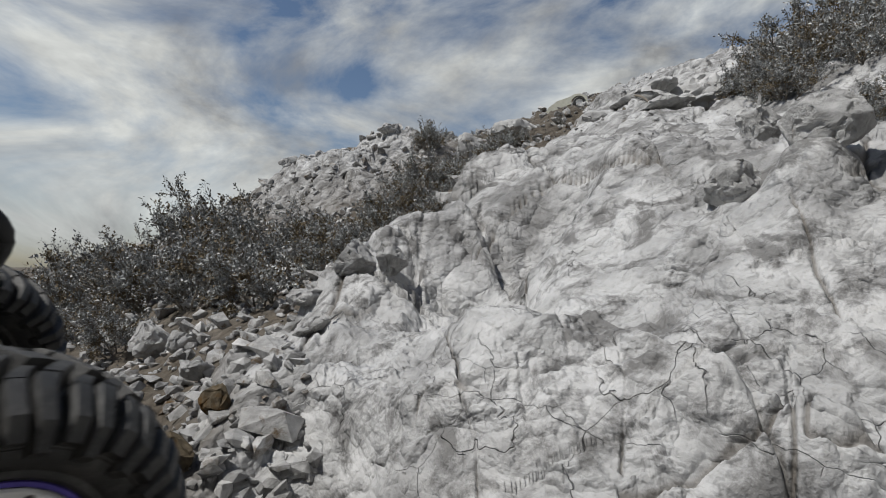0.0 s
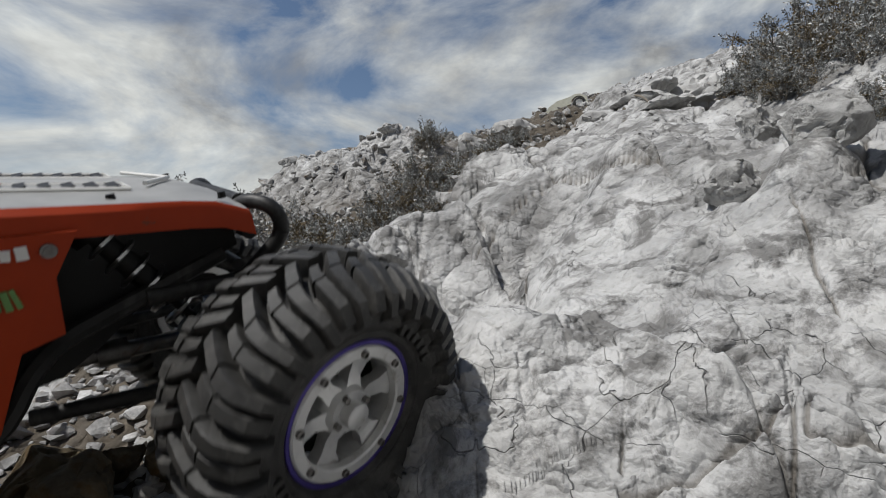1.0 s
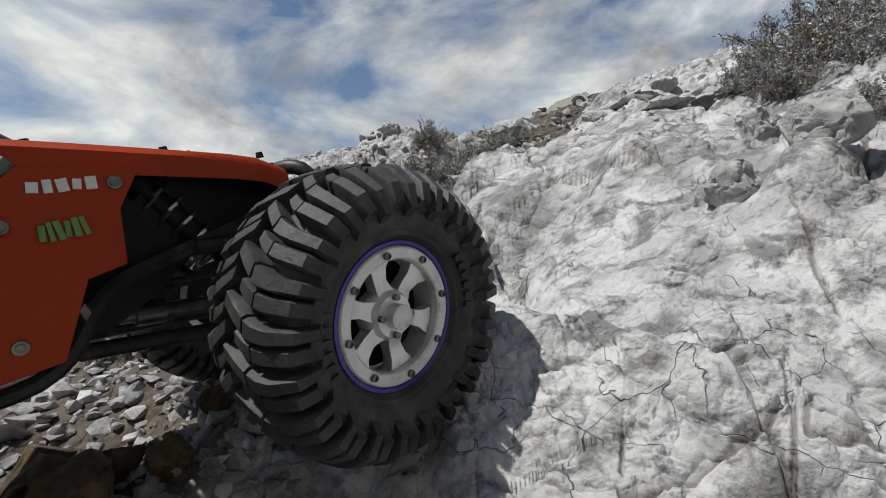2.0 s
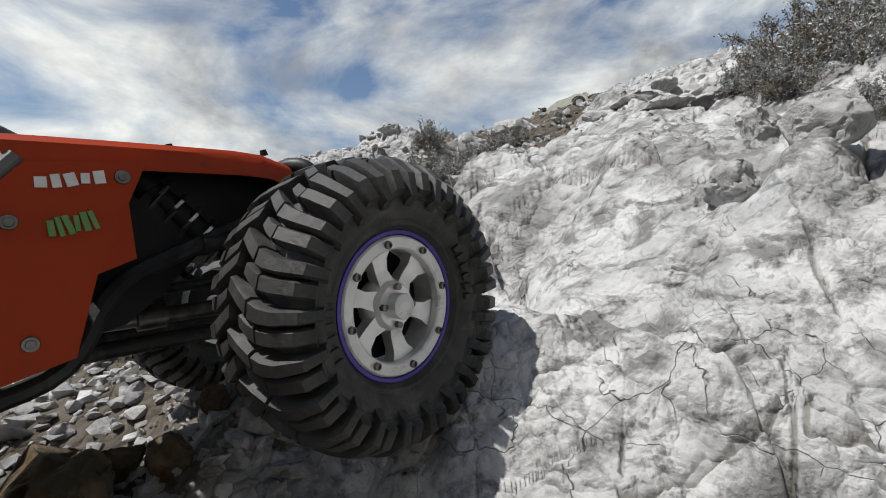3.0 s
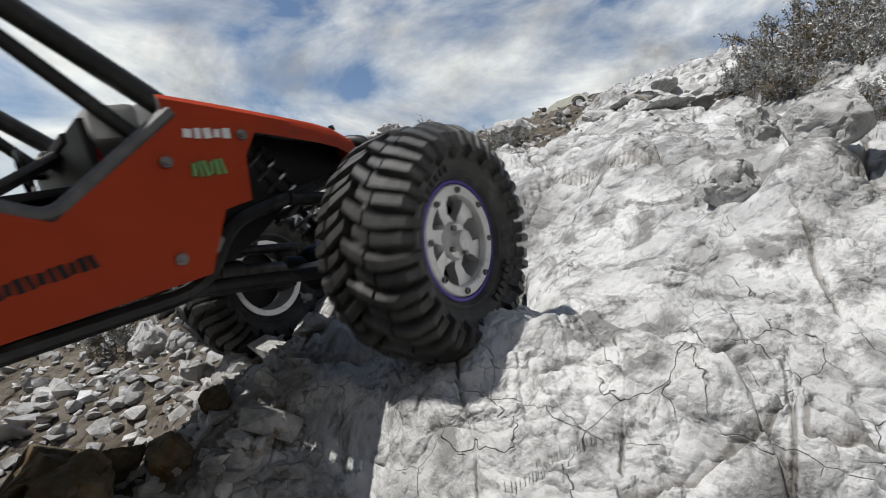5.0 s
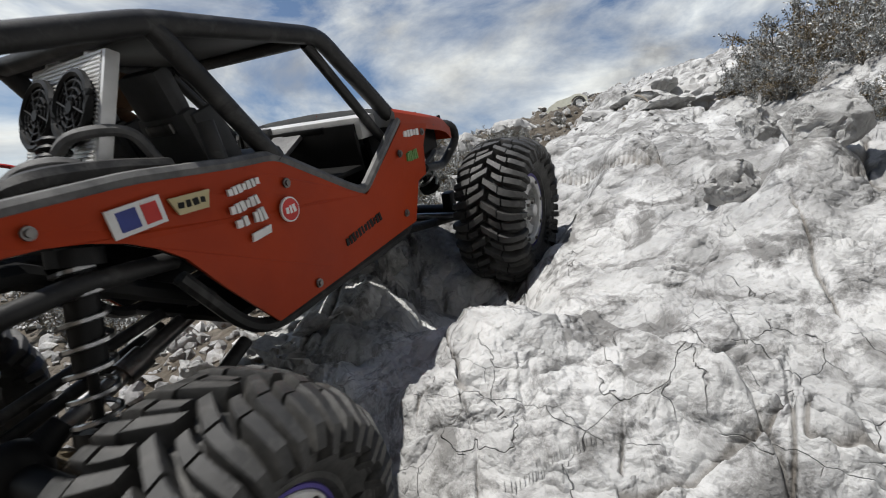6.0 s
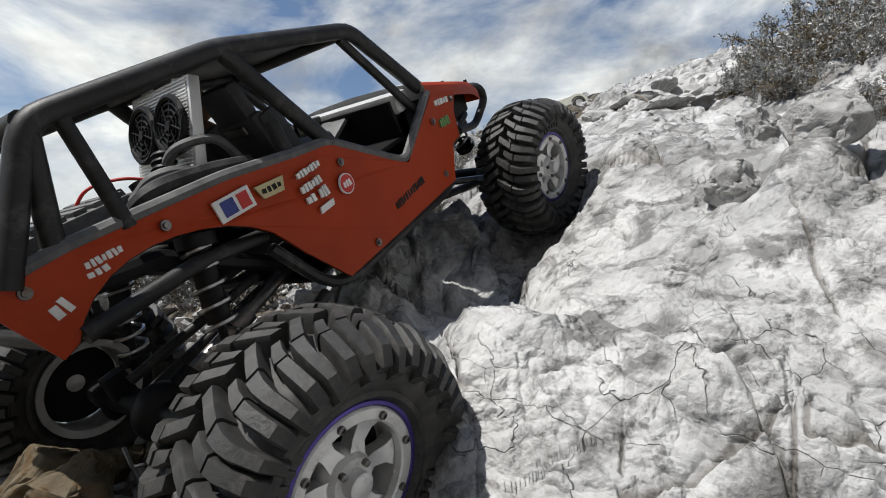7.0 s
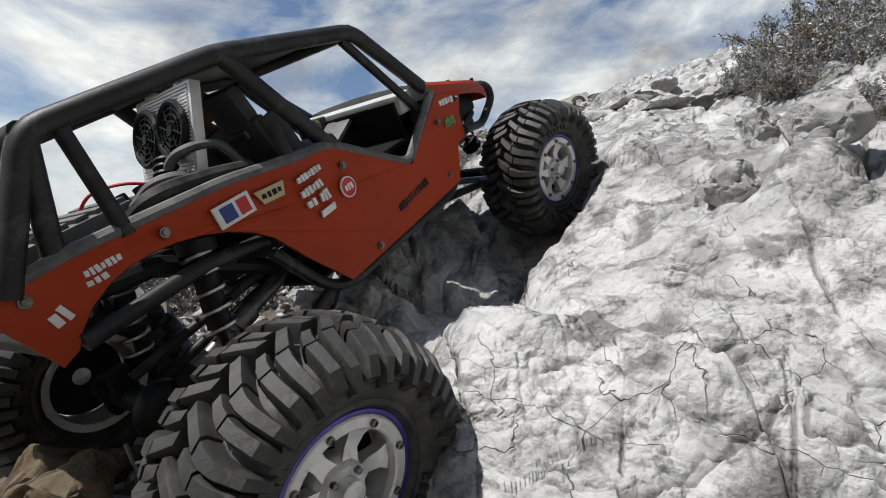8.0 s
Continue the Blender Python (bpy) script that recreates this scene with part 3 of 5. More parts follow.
boulder(-0.24, 2.2, 0.045, 24, "rocky grey outcrop on the ridge", (1.2, 0.8, 0.6), (0, 0, 20), 0.3)
boulder(-0.46, 2.2, 0.06, 25, "rocky grey outcrop on the ridge", (1.3, 0.8, 0.6), (0, -10, -20), 0.35)
boulder(-0.66, 2.2, 0.06, 26, "rocky grey outcrop on the ridge", (1.3, 0.8, 0.6), (0, -15, 0), 0.35)
boulder(0.30, 2.2, 0.13, 27, "pale block on the upper slope", (1.2, 0.8, 0.6), (0, -15, 40), 0.35)


def ledge(x, y, size, seed, squash, turn, label):
    ob = boulder(x, y, size, seed, label, squash, turn, 0.12, 3, 18)
    ob.name = "rock_slab"
    return tagged(ob, "", "rock slab", "ledge slabs")


ledge(0.52, 1.06, 0.085, 31, (1.0, 0.7, 0.36), (-8, -18, 10), "thick tilted limestone slab over a hollow coloured brown for shade")
ledge(0.60, 1.10, 0.075, 32, (1.0, 0.7, 0.46), (-6, -20, -15), "broken limestone slab of the overhanging ledge")
ledge(0.50, 1.24, 0.11, 33, (1.1, 0.7, 0.40), (-6, -22, 20), "cracked limestone slab above the ledge")
ledge(0.64, 1.30, 0.12, 34, (1.1, 0.8, 0.45), (-4, -24, -10), "cracked limestone slab high on the hill")
ledge(0.42, 0.98, 0.055, 36, (1.3, 0.8, 0.34), (-6, -16, 0), "thin limestone slab under the ledge")
ledge(0.36, 1.20, 0.07, 37, (1.2, 0.8, 0.5), (-6, -12, 40), "split limestone slab beside the ledge")


# ---------------------------------------------------------------- shrubs
def shrub_mesh(seed, leaves=6400, spread=1.0, tall=0.8):
    """Stems and leaves of a shrub about one unit across."""
    rg = random.Random(seed)
    stems, tips = bmesh.new(), []

    def branch(p, d, length, r, level):
        pts, n = [p.copy()], 5
        for i in range(n):
            d = (d + Vector([rg.uniform(-0.28, 0.28) for _ in range(3)]) + Vector((0, 0, 0.06))).normalized()
            p = p + d * length / n
            pts.append(p.copy())
        sweep(stems, pts, [r * (1 - 0.14 * i) for i in range(n + 1)], 4 if level else 6)
        for a, b in zip(pts[1:], pts[2:]):
            tips.append((a, b, level))
        if level < 2:
            for i in range(4 if level else 5):
                q = pts[rg.randint(2, n)]
                s = (d + Vector([rg.uniform(-0.9, 0.9) for _ in range(3)])).normalized()
                branch(q, s, length * rg.uniform(0.45, 0.75), r * 0.55, level + 1)

    for k in range(13):
        a = math.tau * (k + rg.random()) / 13
        lean = rg.uniform(0.25, 1.1)
        d = Vector((math.cos(a) * lean * spread, math.sin(a) * lean * spread, tall * rg.uniform(0.6, 1.1))).normalized()
        branch(Vector((0.06 * math.cos(a), 0.06 * math.sin(a), -0.03)), d, rg.uniform(0.28, 0.46), 0.012, 0)
    vs, fs = [], []
    weights = [0.15 if t[2] == 0 else 1.0 for t in tips]
    for a, b, lev in rg.choices(tips, weights, k=leaves):
        p = a.lerp(b, rg.random()) + Vector([rg.gauss(0, 0.012) for _ in range(3)])
        ax = ((b - a).normalized() * 0.5 + Vector([rg.gauss(0, 0.6) for _ in range(3)])).normalized()
        side = ax.cross(Vector([rg.gauss(0, 1) for _ in range(3)])).normalized()
        up = ax.cross(side)
        ln, wd = rg.uniform(0.020, 0.044), rg.uniform(0.005, 0.010)
        i = len(vs)
        vs += [p, p + ax * ln * 0.5 + side * wd + up * 0.002, p + ax * ln + up * 0.004, p + ax * ln * 0.5 - side * wd + up * 0.002]
        fs += [(i, i + 1, i + 2), (i, i + 2, i + 3)]
    me = bpy.data.meshes.new("leaves")
    me.from_pydata([tuple(v) for v in vs], [], fs)
    me.materials.append(LEAF)
    me.materials.append(DRY)
    dry = [noise.noise(Vector(vs[f[0]]) * 7 + Vector((seed, 0, 0))) > 0.22 for f in fs]
    me.polygons.foreach_set("material_index", [int(d) for d in dry])
    return mesh_of(stems, "stems", BARK, True), me


def make_shrubs():
    protos = []
    for i, (sp, tl) in enumerate(((1.0, 0.8), (1.2, 0.6), (0.8, 1.0), (1.0, 0.7))):
        st, lv = shrub_mesh(50 + i, 6400, sp, tl)
        ob = thing("shrub", "dense grey-green small-leaved shrub with twiggy stems on the slope", "shrub", "shrubs on the hillside")
        for nm, me in (("stem", st), ("leaves", lv)):
            c = new(nm, me)
            c.parent = ob
            if nm == "leaves":
                tagged(c, kind="stuff")
        protos.append(ob)
    spots = []
    # the thicket beside the slab
    for x, y, s in ((-0.36, 0.74, 0.17), (-0.25, 0.70, 0.16), (-0.48, 0.84, 0.19), (-0.33, 0.88, 0.20), (-0.18, 0.80, 0.15), (-0.62, 1.00, 0.22), (-0.47, 1.08, 0.28), (-0.27, 1.02, 0.16),
                    (-0.10, 0.92, 0.13), (-0.03, 1.02, 0.14), (-0.78, 1.16, 0.24), (-0.96, 1.36, 0.24), (-0.62, 1.32, 0.28), (-0.34, 1.30, 0.17), (-0.08, 1.22, 0.15), (-1.02, 1.62, 0.26),
                    (-0.72, 1.60, 0.27), (0.05, 1.25, 0.17), (-0.12, 0.70, 0.11), (-0.07, 0.78, 0.12), (-0.55, 0.78, 0.13), (-0.44, 0.70, 0.12), (-0.70, 0.92, 0.15),
                    (-0.03, 0.86, 0.12), (0.04, 1.05, 0.13), (-1.20, 1.75, 0.22),
                    # low growth up the slope
                    (-0.06, 2.0, 0.19), (0.12, 2.1, 0.12), (0.26, 1.75, 0.12), (0.36, 1.65, 0.11), (0.20, 1.60, 0.17), (0.30, 1.9, 0.12), (0.16, 1.42, 0.13),
                    (0.72, 2.3, 0.10), (0.55, 2.4, 0.09), (0.32, 2.6, 0.10), (-1.65, 2.3, 0.2), (-1.5, 2.1, 0.2),
                    # the big growth at the top
                    (0.54, 0.80, 0.12), (0.60, 0.86, 0.16), (0.70, 0.90, 0.19), (0.63, 0.98, 0.15), (0.74, 1.02, 0.21), (0.84, 1.02, 0.21), (0.74, 1.15, 0.16), (0.85, 1.18, 0.23), (0.95, 1.15, 0.23),
                    (0.66, 0.78, 0.14), (0.80, 0.92, 0.18), (0.97, 1.3, 0.24), (0.56, 0.90, 0.13),
                    (0.37, 0.43, 0.060), (0.405, 0.455, 0.075), (0.40, 0.40, 0.060), (0.43, 0.50, 0.08)):
        spots.append((x, y, s))
    used = {}
    for i, (x, y, s) in enumerate(spots):
        k = i % 4
        m = pose(x, y, zat(x, y) - 0.01, RNG.uniform(-10, 10), RNG.uniform(-10, 10), RNG.uniform(0, 360)) @ Matrix.Diagonal((s, s, s, 1))
        if k in used:
            copy_thing(protos[k], m @ Matrix.Diagonal((1 / used[k],) * 3 + (1,)))
        else:
            protos[k].matrix_basis = m
            used[k] = s


make_shrubs()


# ---------------------------------------------------------------- a dead branch on the upper slab
def dead_branch():
    ob = thing("dead_branch", "thin dark forked dead branch lying on pale rock", "branch")
    for pts in (((0.392, 1.09), (0.400, 1.13), (0.408, 1.17), (0.424, 1.22)), ((0.424, 1.22), (0.446, 1.19), (0.462, 1.15), (0.480, 1.12)), ((0.400, 1.13), (0.412, 1.12), (0.430, 1.115))):
        bm = bmesh.new()
        line = curve_pts([(x, y, zat(x, y) + 0.005) for x, y in pts], 4)
        sweep(bm, line, [0.0036 - 0.0018 * i / len(line) for i in range(len(line))], 6)
        part("twig", bm, BARK, ob)


dead_branch()


# ---------------------------------------------------------------- the model crawler
# x forward, y to its left, z up from the axles' height
car = thing("model_rock_crawler", "orange and black radio-controlled rock crawler with dusty knobbly tyres", "model car")
WHEEL_R = 0.070


def mirrored(pts, s):
    return [(p[0], p[1] * s, p[2]) for p in pts]


def make_tyre():
    bm = bmesh.new()
    half = [(0.0, 0.0612), (0.010, 0.0610), (0.018, 0.0600), (0.0235, 0.0570), (0.0262, 0.0520), (0.0272, 0.0508), (0.0272, 0.0498), (0.0264, 0.0488), (0.0265, 0.0460), (0.0245, 0.0400), (0.0248, 0.0388), (0.0246, 0.0376), (0.0232, 0.0368), (0.0215, 0.0352), (0.0195, 0.0338)]
    prof = [(-a, r) for a, r in half[::-1]] + half[1:]
    lathe(bm, prof, 72)
    for v in bm.verts:
        v.co = Vector((v.co.x * 1.005, v.co.y * 1.10, v.co.z * 1.005)) if v.co.xz.length > 0.042 else v.co
    bmesh.ops.recalc_face_normals(bm, faces=bm.faces)
    return mesh_of(bm, "wheel", RUBBER, True)


def lug_mesh(s, path, w0, w1, top):
    """A bar of rubber along a path of (across, radius, turn), with a rounded top."""
    bm, rows, n = bmesh.new(), [], len(path)
    for i, (a, r, p) in enumerate(path):
        w = w0 + (w1 - w0) * i / (n - 1)
        ring = []
        for du, dh in ((-1.0, -0.004), (-0.86, top * 0.78), (-0.62, top), (0.62, top), (0.86, top * 0.78), (1.0, -0.004)):
            q = p + du * w / r
            out = (r + dh * (1.0 if i < n - 2 or n < 4 else 0.75 if i < n - 1 else 0.42)) * 1.005
            aa = (a + (0 if i < n - 2 or n < 4 else dh * 0.50 if i < n - 1 else dh * 0.50)) * 1.10
            ring.append(bm.verts.new((out * math.cos(q), s * aa, out * math.sin(q))))
        rows.append(ring)
    for a, b in zip(rows, rows[1:]):
        for k in range(5):
            bm.faces.new((a[k], a[k + 1], b[k + 1], b[k]))
    bm.faces.new(rows[0][::-1])
    bm.faces.new(rows[-1])
    bmesh.ops.recalc_face_normals(bm, faces=bm.faces)
    return mesh_of(bm, "tread_lug", RUBBER, True)


LUGS = 21
LUG_KINDS = [
    # inner half of the hooked bar, its outer half over the shoulder, the stepped block between two bars, and its side block
    (0.0, [(-0.001, 0.0612, -0.115), (0.006, 0.0611, -0.045), (0.0115, 0.0608, 0.005)], 0.0036, 0.0040, 0.0090),
    (0.0, [(0.0125, 0.0607, 0.022), (0.0170, 0.0600, 0.044), (0.0222, 0.0580, 0.056), (0.0258, 0.0535, 0.050), (0.0270, 0.0462, 0.036)], 0.0042, 0.0026, 0.0088),
    (0.5, [(0.0050, 0.0611, -0.060), (0.0100, 0.0609, -0.012), (0.0140, 0.0604, 0.012)], 0.0030, 0.0040, 0.0074),
    (0.5, [(0.0155, 0.0602, 0.016), (0.0200, 0.0590, 0.026), (0.0246, 0.0556, 0.030), (0.0268, 0.0500, 0.028)], 0.0036, 0.0036, 0.0078),
]
LUG_MESHES = [(side, turn, lug_mesh(side, path, w0, w1, top)) for turn, path, w0, w1, top in LUG_KINDS for side in (-1, 1)]


def make_rim():
    bm = bmesh.new()
    lathe(bm, [(-0.021, 0.0330), (-0.019, 0.0285), (-0.0165, 0.0278), (-0.010, 0.0272), (0.012, 0.0272), (0.019, 0.0285), (0.020, 0.0335)], 48)
    lathe(bm, [(-0.0200, 0.0100), (-0.0155, 0.0125), (-0.0120, 0.0130), (-0.006, 0.0120), (-0.004, 0.0001)], 36)
    lathe(bm, [(-0.0195, 0.0001), (-0.0200, 0.0100)], 36)
    for k in range(6):
        m = Matrix.Rotation(k * math.tau / 6, 4, "Y")
        v = []
        for x, w, y0, y1 in ((0.0095, 0.0048, -0.0178, -0.010), (0.016, 0.0036, -0.0150, -0.008), (0.022, 0.0044, -0.0158, -0.009), (0.0282, 0.0085, -0.0180, -0.010)):
            v.append([bm.verts.new(m @ Vector(p)) for p in ((x, y0, -w), (x, y0, w), (x, y1, w * 0.9), (x, y1, -w * 0.9))])
        for a, b in zip(v, v[1:]):
            for q in range(4):
                bm.faces.new((a[q], a[(q + 1) % 4], b[(q + 1) % 4], b[q]))
    bmesh.ops.recalc_face_normals(bm, faces=bm.faces)
    return mesh_of(bm, "rim", ALLOY, True)


def make_ring():
    bm = bmesh.new()
    lathe(bm, [(-0.0180, 0.0262), (-0.0218, 0.0264), (-0.0226, 0.0272), (-0.0226, 0.0318), (-0.0218, 0.0326), (-0.018, 0.0327)], 64)
    return mesh_of(bm, "beadlock_ring", SATIN, True)


def make_band():
    bm = bmesh.new()
    lathe(bm, [(-0.0170, 0.0328), (-0.0214, 0.0328), (-0.0222, 0.0334), (-0.0222, 0.0350), (-0.0212, 0.0358), (-0.017, 0.0358)], 64)
    return mesh_of(bm, "ring_band", PURPLE, True)


def make_disc(name, prof, mat, seg=32):
    bm = bmesh.new()
    lathe(bm, prof, seg)
    return mesh_of(bm, name, mat, True)


TYRE, RIM, RING, BAND = make_tyre(), make_rim(), make_ring(), make_band()
CAP = make_disc("hub_cap", [(-0.013, 0.0062), (-0.0255, 0.0060), (-0.0262, 0.0052), (-0.0264, 0.0001)], SATIN)
DISC = make_disc("brake_disc", [(-0.004, 0.0268), (-0.005, 0.0268), (-0.005, 0.001)], BLACK)
BOLT = make_disc("bolt", [(0.0, 0.0019), (-0.0016, 0.0018), (-0.0018, 0.0012), (-0.0009, 0.0010), (-0.0009, 0.0001)], STEEL, 8)
NUT = make_disc("wheel_nut", [(0.0, 0.0017), (-0.0026, 0.0017), (-0.0030, 0.0001)], STEEL, 6)


bm = bmesh.new()
box(bm, (0.0432, -0.0277, 0.0), (0.0058, 0.0022, 0.0030), None, 0.0006)
MARK = mesh_of(bm, "raised_mark", RUBBER)


def make_wheel():
    w = new("wheel", TYRE)
    w.parent = car
    tagged(w, "knobbly black rubber tyre dusted grey on a silver six-spoke beadlock rim")
    for nm, me, lab in (("rim", RIM, "machined aluminium rim"), ("beadlock_ring", RING, "satin aluminium ring"), ("ring_band", BAND, "purple anodised edge ring"),
                        ("hub_cap", CAP, "round silver hub cap"), ("brake_disc", DISC, "")):
        c = new(nm, me)
        c.parent = w
        tagged(c, lab)
    for side, turn, me in LUG_MESHES:
        for k in range(LUGS):
            c = new("tread_lug", me)
            c.parent = w
            c.matrix_basis = Matrix.Rotation(math.tau * (k + turn + (0.5 if side > 0 else 0.0)) / LUGS, 4, "Y")
    for first in (0.35, 3.3):
        for k in range(6):
            c = new("raised_mark", MARK)
            c.parent = w
            c.matrix_basis = Matrix.Rotation(first + 0.125 * k, 4, "Y")
    for k in range(8):
        c = new("bolt", BOLT)
        c.parent = w
        a = math.tau * (k + 0.3) / 8
        c.matrix_basis = pose(0.0292 * math.cos(a), -0.0226, 0.0292 * math.sin(a))
    for k in range(4):
        c = new("wheel_nut", NUT)
        c.parent = w
        a = math.tau * (k + 0.5) / 4
        c.matrix_basis = pose(0.0088 * math.cos(a), -0.0198, 0.0088 * math.sin(a))
    return w


wheels = {k: make_wheel() for k in ("fr", "fl", "rr", "rl")}

# side panels
SIDE = [(-0.233, 0.099), (-0.2, 0.1015), (-0.118, 0.099), (-0.067, 0.0925), (-0.04, 0.0905), (0.018, 0.056), (0.034, 0.0475), (0.093, 0.086), (0.134, 0.079), (0.122, 0.063),
        (0.118, 0.040), (0.103, 0.038), (0.087, 0.009), (0.0, 0.006), (-0.070, 0.0055), (-0.094, 0.038), (-0.108, 0.060), (-0.118, 0.069), (-0.130, 0.0765), (-0.144, 0.082),
        (-0.158, 0.0855), (-0.170, 0.0868), (-0.182, 0.0862), (-0.192, 0.0838), (-0.203, 0.0785), (-0.211, 0.072), (-0.217, 0.0645), (-0.225, 0.0615), (-0.234, 0.088)]
Y = 0.0745


def panel_y(x):
    """The panels draw in a little towards the tail."""
    return Y - 0.018 * min(1, max(0, (-x - 0.05) / 0.18)) ** 1.3 + 0.004 * max(0, min(1, (x - 0.02) / 0.06))


def bent(bm):
    for v in bm.verts:
        s = 1 if v.co.y > 0 else -1
        v.co.y = s * (abs(v.co.y) - Y + panel_y(v.co.x))


for s in (-1, 1):
    bm = bmesh.new()
    plate(bm, SIDE, s * (Y - 0.0022), s * Y)
    bent(bm)
    bmesh.ops.recalc_face_normals(bm, faces=bm.faces)
    panel = part("side_panel", bm, PAINT, car, "scratched orange painted side panel", smooth=False)
    for x, z in ((-0.0376, 0.0762), (-0.0338, 0.0117), (0.0825, 0.065), (0.0755, 0.0196), (0.123, 0.074), (-0.160, 0.0925), (-0.222, 0.094)):
        bm = bmesh.new()
        y = s * panel_y(x)
        rod(bm, (x, y, z), (x, y + s * 0.0009, z), 0.0030, 0.0028, 12)
        rod(bm, (x, y, z), (x, y + s * 0.0020, z), 0.0019, 0.0016, 10)
        part("bolt", bm, STEEL, panel, "dark steel bolt head")
    bm = bmesh.new()
    plate(bm, [(x * 0.995, z + (0.0008 if z < 0.05 else -0.0008)) for x, z in SIDE], s * (Y - 0.0048), s * (Y - 0.0024))
    bent(bm)
    bmesh.ops.recalc_face_normals(bm, faces=bm.faces)
    part("liner", bm, BLACK, panel, "black inner liner", smooth=False)
    # stickers, plain shapes
    def sticker(outline, mat, label, lift=0.0004):
        bm = bmesh.new()
        plate(bm, outline, s * (Y - 0.001), s * (Y + lift))
        bent(bm)
        bmesh.ops.recalc_face_normals(bm, faces=bm.faces)
        return part("sticker", bm, mat, panel, label, smooth=False)

    def bar(x, z, w, h, tilt=0.0, lean=0.0):
        c, q = math.cos(tilt), math.sin(tilt)
        return [(x + c * a - q * b + lean * b, z + q * a + c * b) for a, b in ((-w / 2, -h / 2), (w / 2, -h / 2), (w / 2, h / 2), (-w / 2, h / 2))]

    def disc(x, z, r, n=24):
        return [(x + r * math.cos(k * math.tau / n), z + r * math.sin(k * math.tau / n)) for k in range(n)]

    def strokes(x, z, w, h, mat, label, n, tilt=0.0, lift=0.0006):
        """A row of upright bars in place of letters."""
        c, q = math.cos(tilt), math.sin(tilt)
        for k in range(n):
            t = (k + 0.5) / n - 0.5
            hh = h * (1.0 if k % 3 else 0.8)
            bm = bmesh.new()
            plate(bm, bar(x + c * t * w, z + q * t * w, w / n * (0.62 if k % 2 else 0.8), hh, tilt + 0.12 * (k % 3 - 1)), s * (Y - 0.001), s * (Y + lift))
            bent(bm)
            bmesh.ops.recalc_face_normals(bm, faces=bm.faces)
            part("sticker", bm, mat, panel, label, smooth=False)

    strokes(0.1055, 0.0765, 0.024, 0.0052, WHITE, "row of white sticker bars", 5, -0.10)
    strokes(0.1010, 0.0595, 0.017, 0.0078, GREEN, "jagged green sticker", 6, -0.02)
    sticker(bar(-0.122, 0.0855, 0.0235, 0.0125, 0.02), WHITE, "white rectangular sticker")
    sticker(bar(-0.126, 0.0855, 0.0085, 0.0088, 0.02), BLUE, "blue sticker field", 0.0007)
    sticker(bar(-0.116, 0.0855, 0.0070, 0.0088, 0.02), RED, "red sticker field", 0.0007)
    sticker([(-0.107, 0.0885), (-0.086, 0.0872), (-0.089, 0.0790), (-0.104, 0.0800)], CREAM, "cream pennant-shaped sticker")
    strokes(-0.0965, 0.0838, 0.015, 0.0034, BLACK, "dark bars on the pennant", 4, -0.05)
    strokes(-0.0665, 0.0825, 0.021, 0.0042, WHITE, "row of white sticker bars", 7, 0.06)
    strokes(-0.0690, 0.0735, 0.019, 0.0050, WHITE, "row of white sticker bars", 6, 0.06)
    strokes(-0.0735, 0.0655, 0.0085, 0.0050, WHITE, "small white sticker", 2, 0.06)
    strokes(-0.0620, 0.0655, 0.0080, 0.0070, WHITE, "small white emblem", 3, 0.06)
    sticker(bar(-0.0640, 0.0560, 0.0130, 0.0042, 0.06, 0.3), WHITE, "white slanted sticker")
    sticker(disc(-0.0403, 0.0615, 0.0072), WHITE, "round white and red sticker")
    sticker(disc(-0.0403, 0.0615, 0.0063), RED, "", 0.0007)
    strokes(-0.0403, 0.0615, 0.0085, 0.0045, WHITE, "", 3, 0.0, 0.0009)
    strokes(0.022, 0.0265, 0.044, 0.0060, BLACK, "row of worn dark lettering bars", 12, 0.10)
    strokes(-0.1905, 0.0925, 0.017, 0.0036, WHITE, "row of white sticker bars", 7, 0.0)
    strokes(-0.1955, 0.0880, 0.010, 0.0030, WHITE, "row of white sticker bars", 3, 0.0)
    strokes(-0.2150, 0.0815, 0.009, 0.0075, WHITE, "white swoosh sticker", 2, 0.3)
    # grey rail along the panel's upper edge and sill tube below
    bm = bmesh.new()
    rail = [(x, s * (panel_y(x) - 0.003), z + 0.002) for x, z in ((-0.233, 0.099), (-0.2, 0.1015), (-0.118, 0.099), (-0.067, 0.0925), (-0.04, 0.0905), (0.018, 0.056), (0.034, 0.0475), (0.092, 0.087))]
    sweep(bm, rounded(rail, 0.008), 0.0038, 8)
    part("panel_rail", bm, WORN, car, "scuffed grey rail on the panel's edge")
    bm = bmesh.new()
    sweep(bm, rounded([(-0.108, s * 0.060, 0.050), (-0.085, s * 0.064, 0.010), (-0.066, s * 0.066, 0.001), (0.084, s * 0.072, 0.003), (0.108, s * 0.066, 0.032), (0.19, s * 0.05, 0.045)], 0.015), 0.0042, 8)
    part("sill_tube", bm, TUBE, car, "black lower frame tube")
    # roll cage
    bm = bmesh.new()
    sweep(bm, rounded([(-0.226, s * 0.056, 0.098), (-0.186, s * 0.058, 0.156), (-0.083, s * 0.064, 0.1635), (0.030, s * 0.068, 0.153), (0.102, s * 0.070, 0.084)], 0.010), 0.0056, 10)
    cage = part("cage_side", bm, TUBE, car, "scuffed black roll cage side tube")
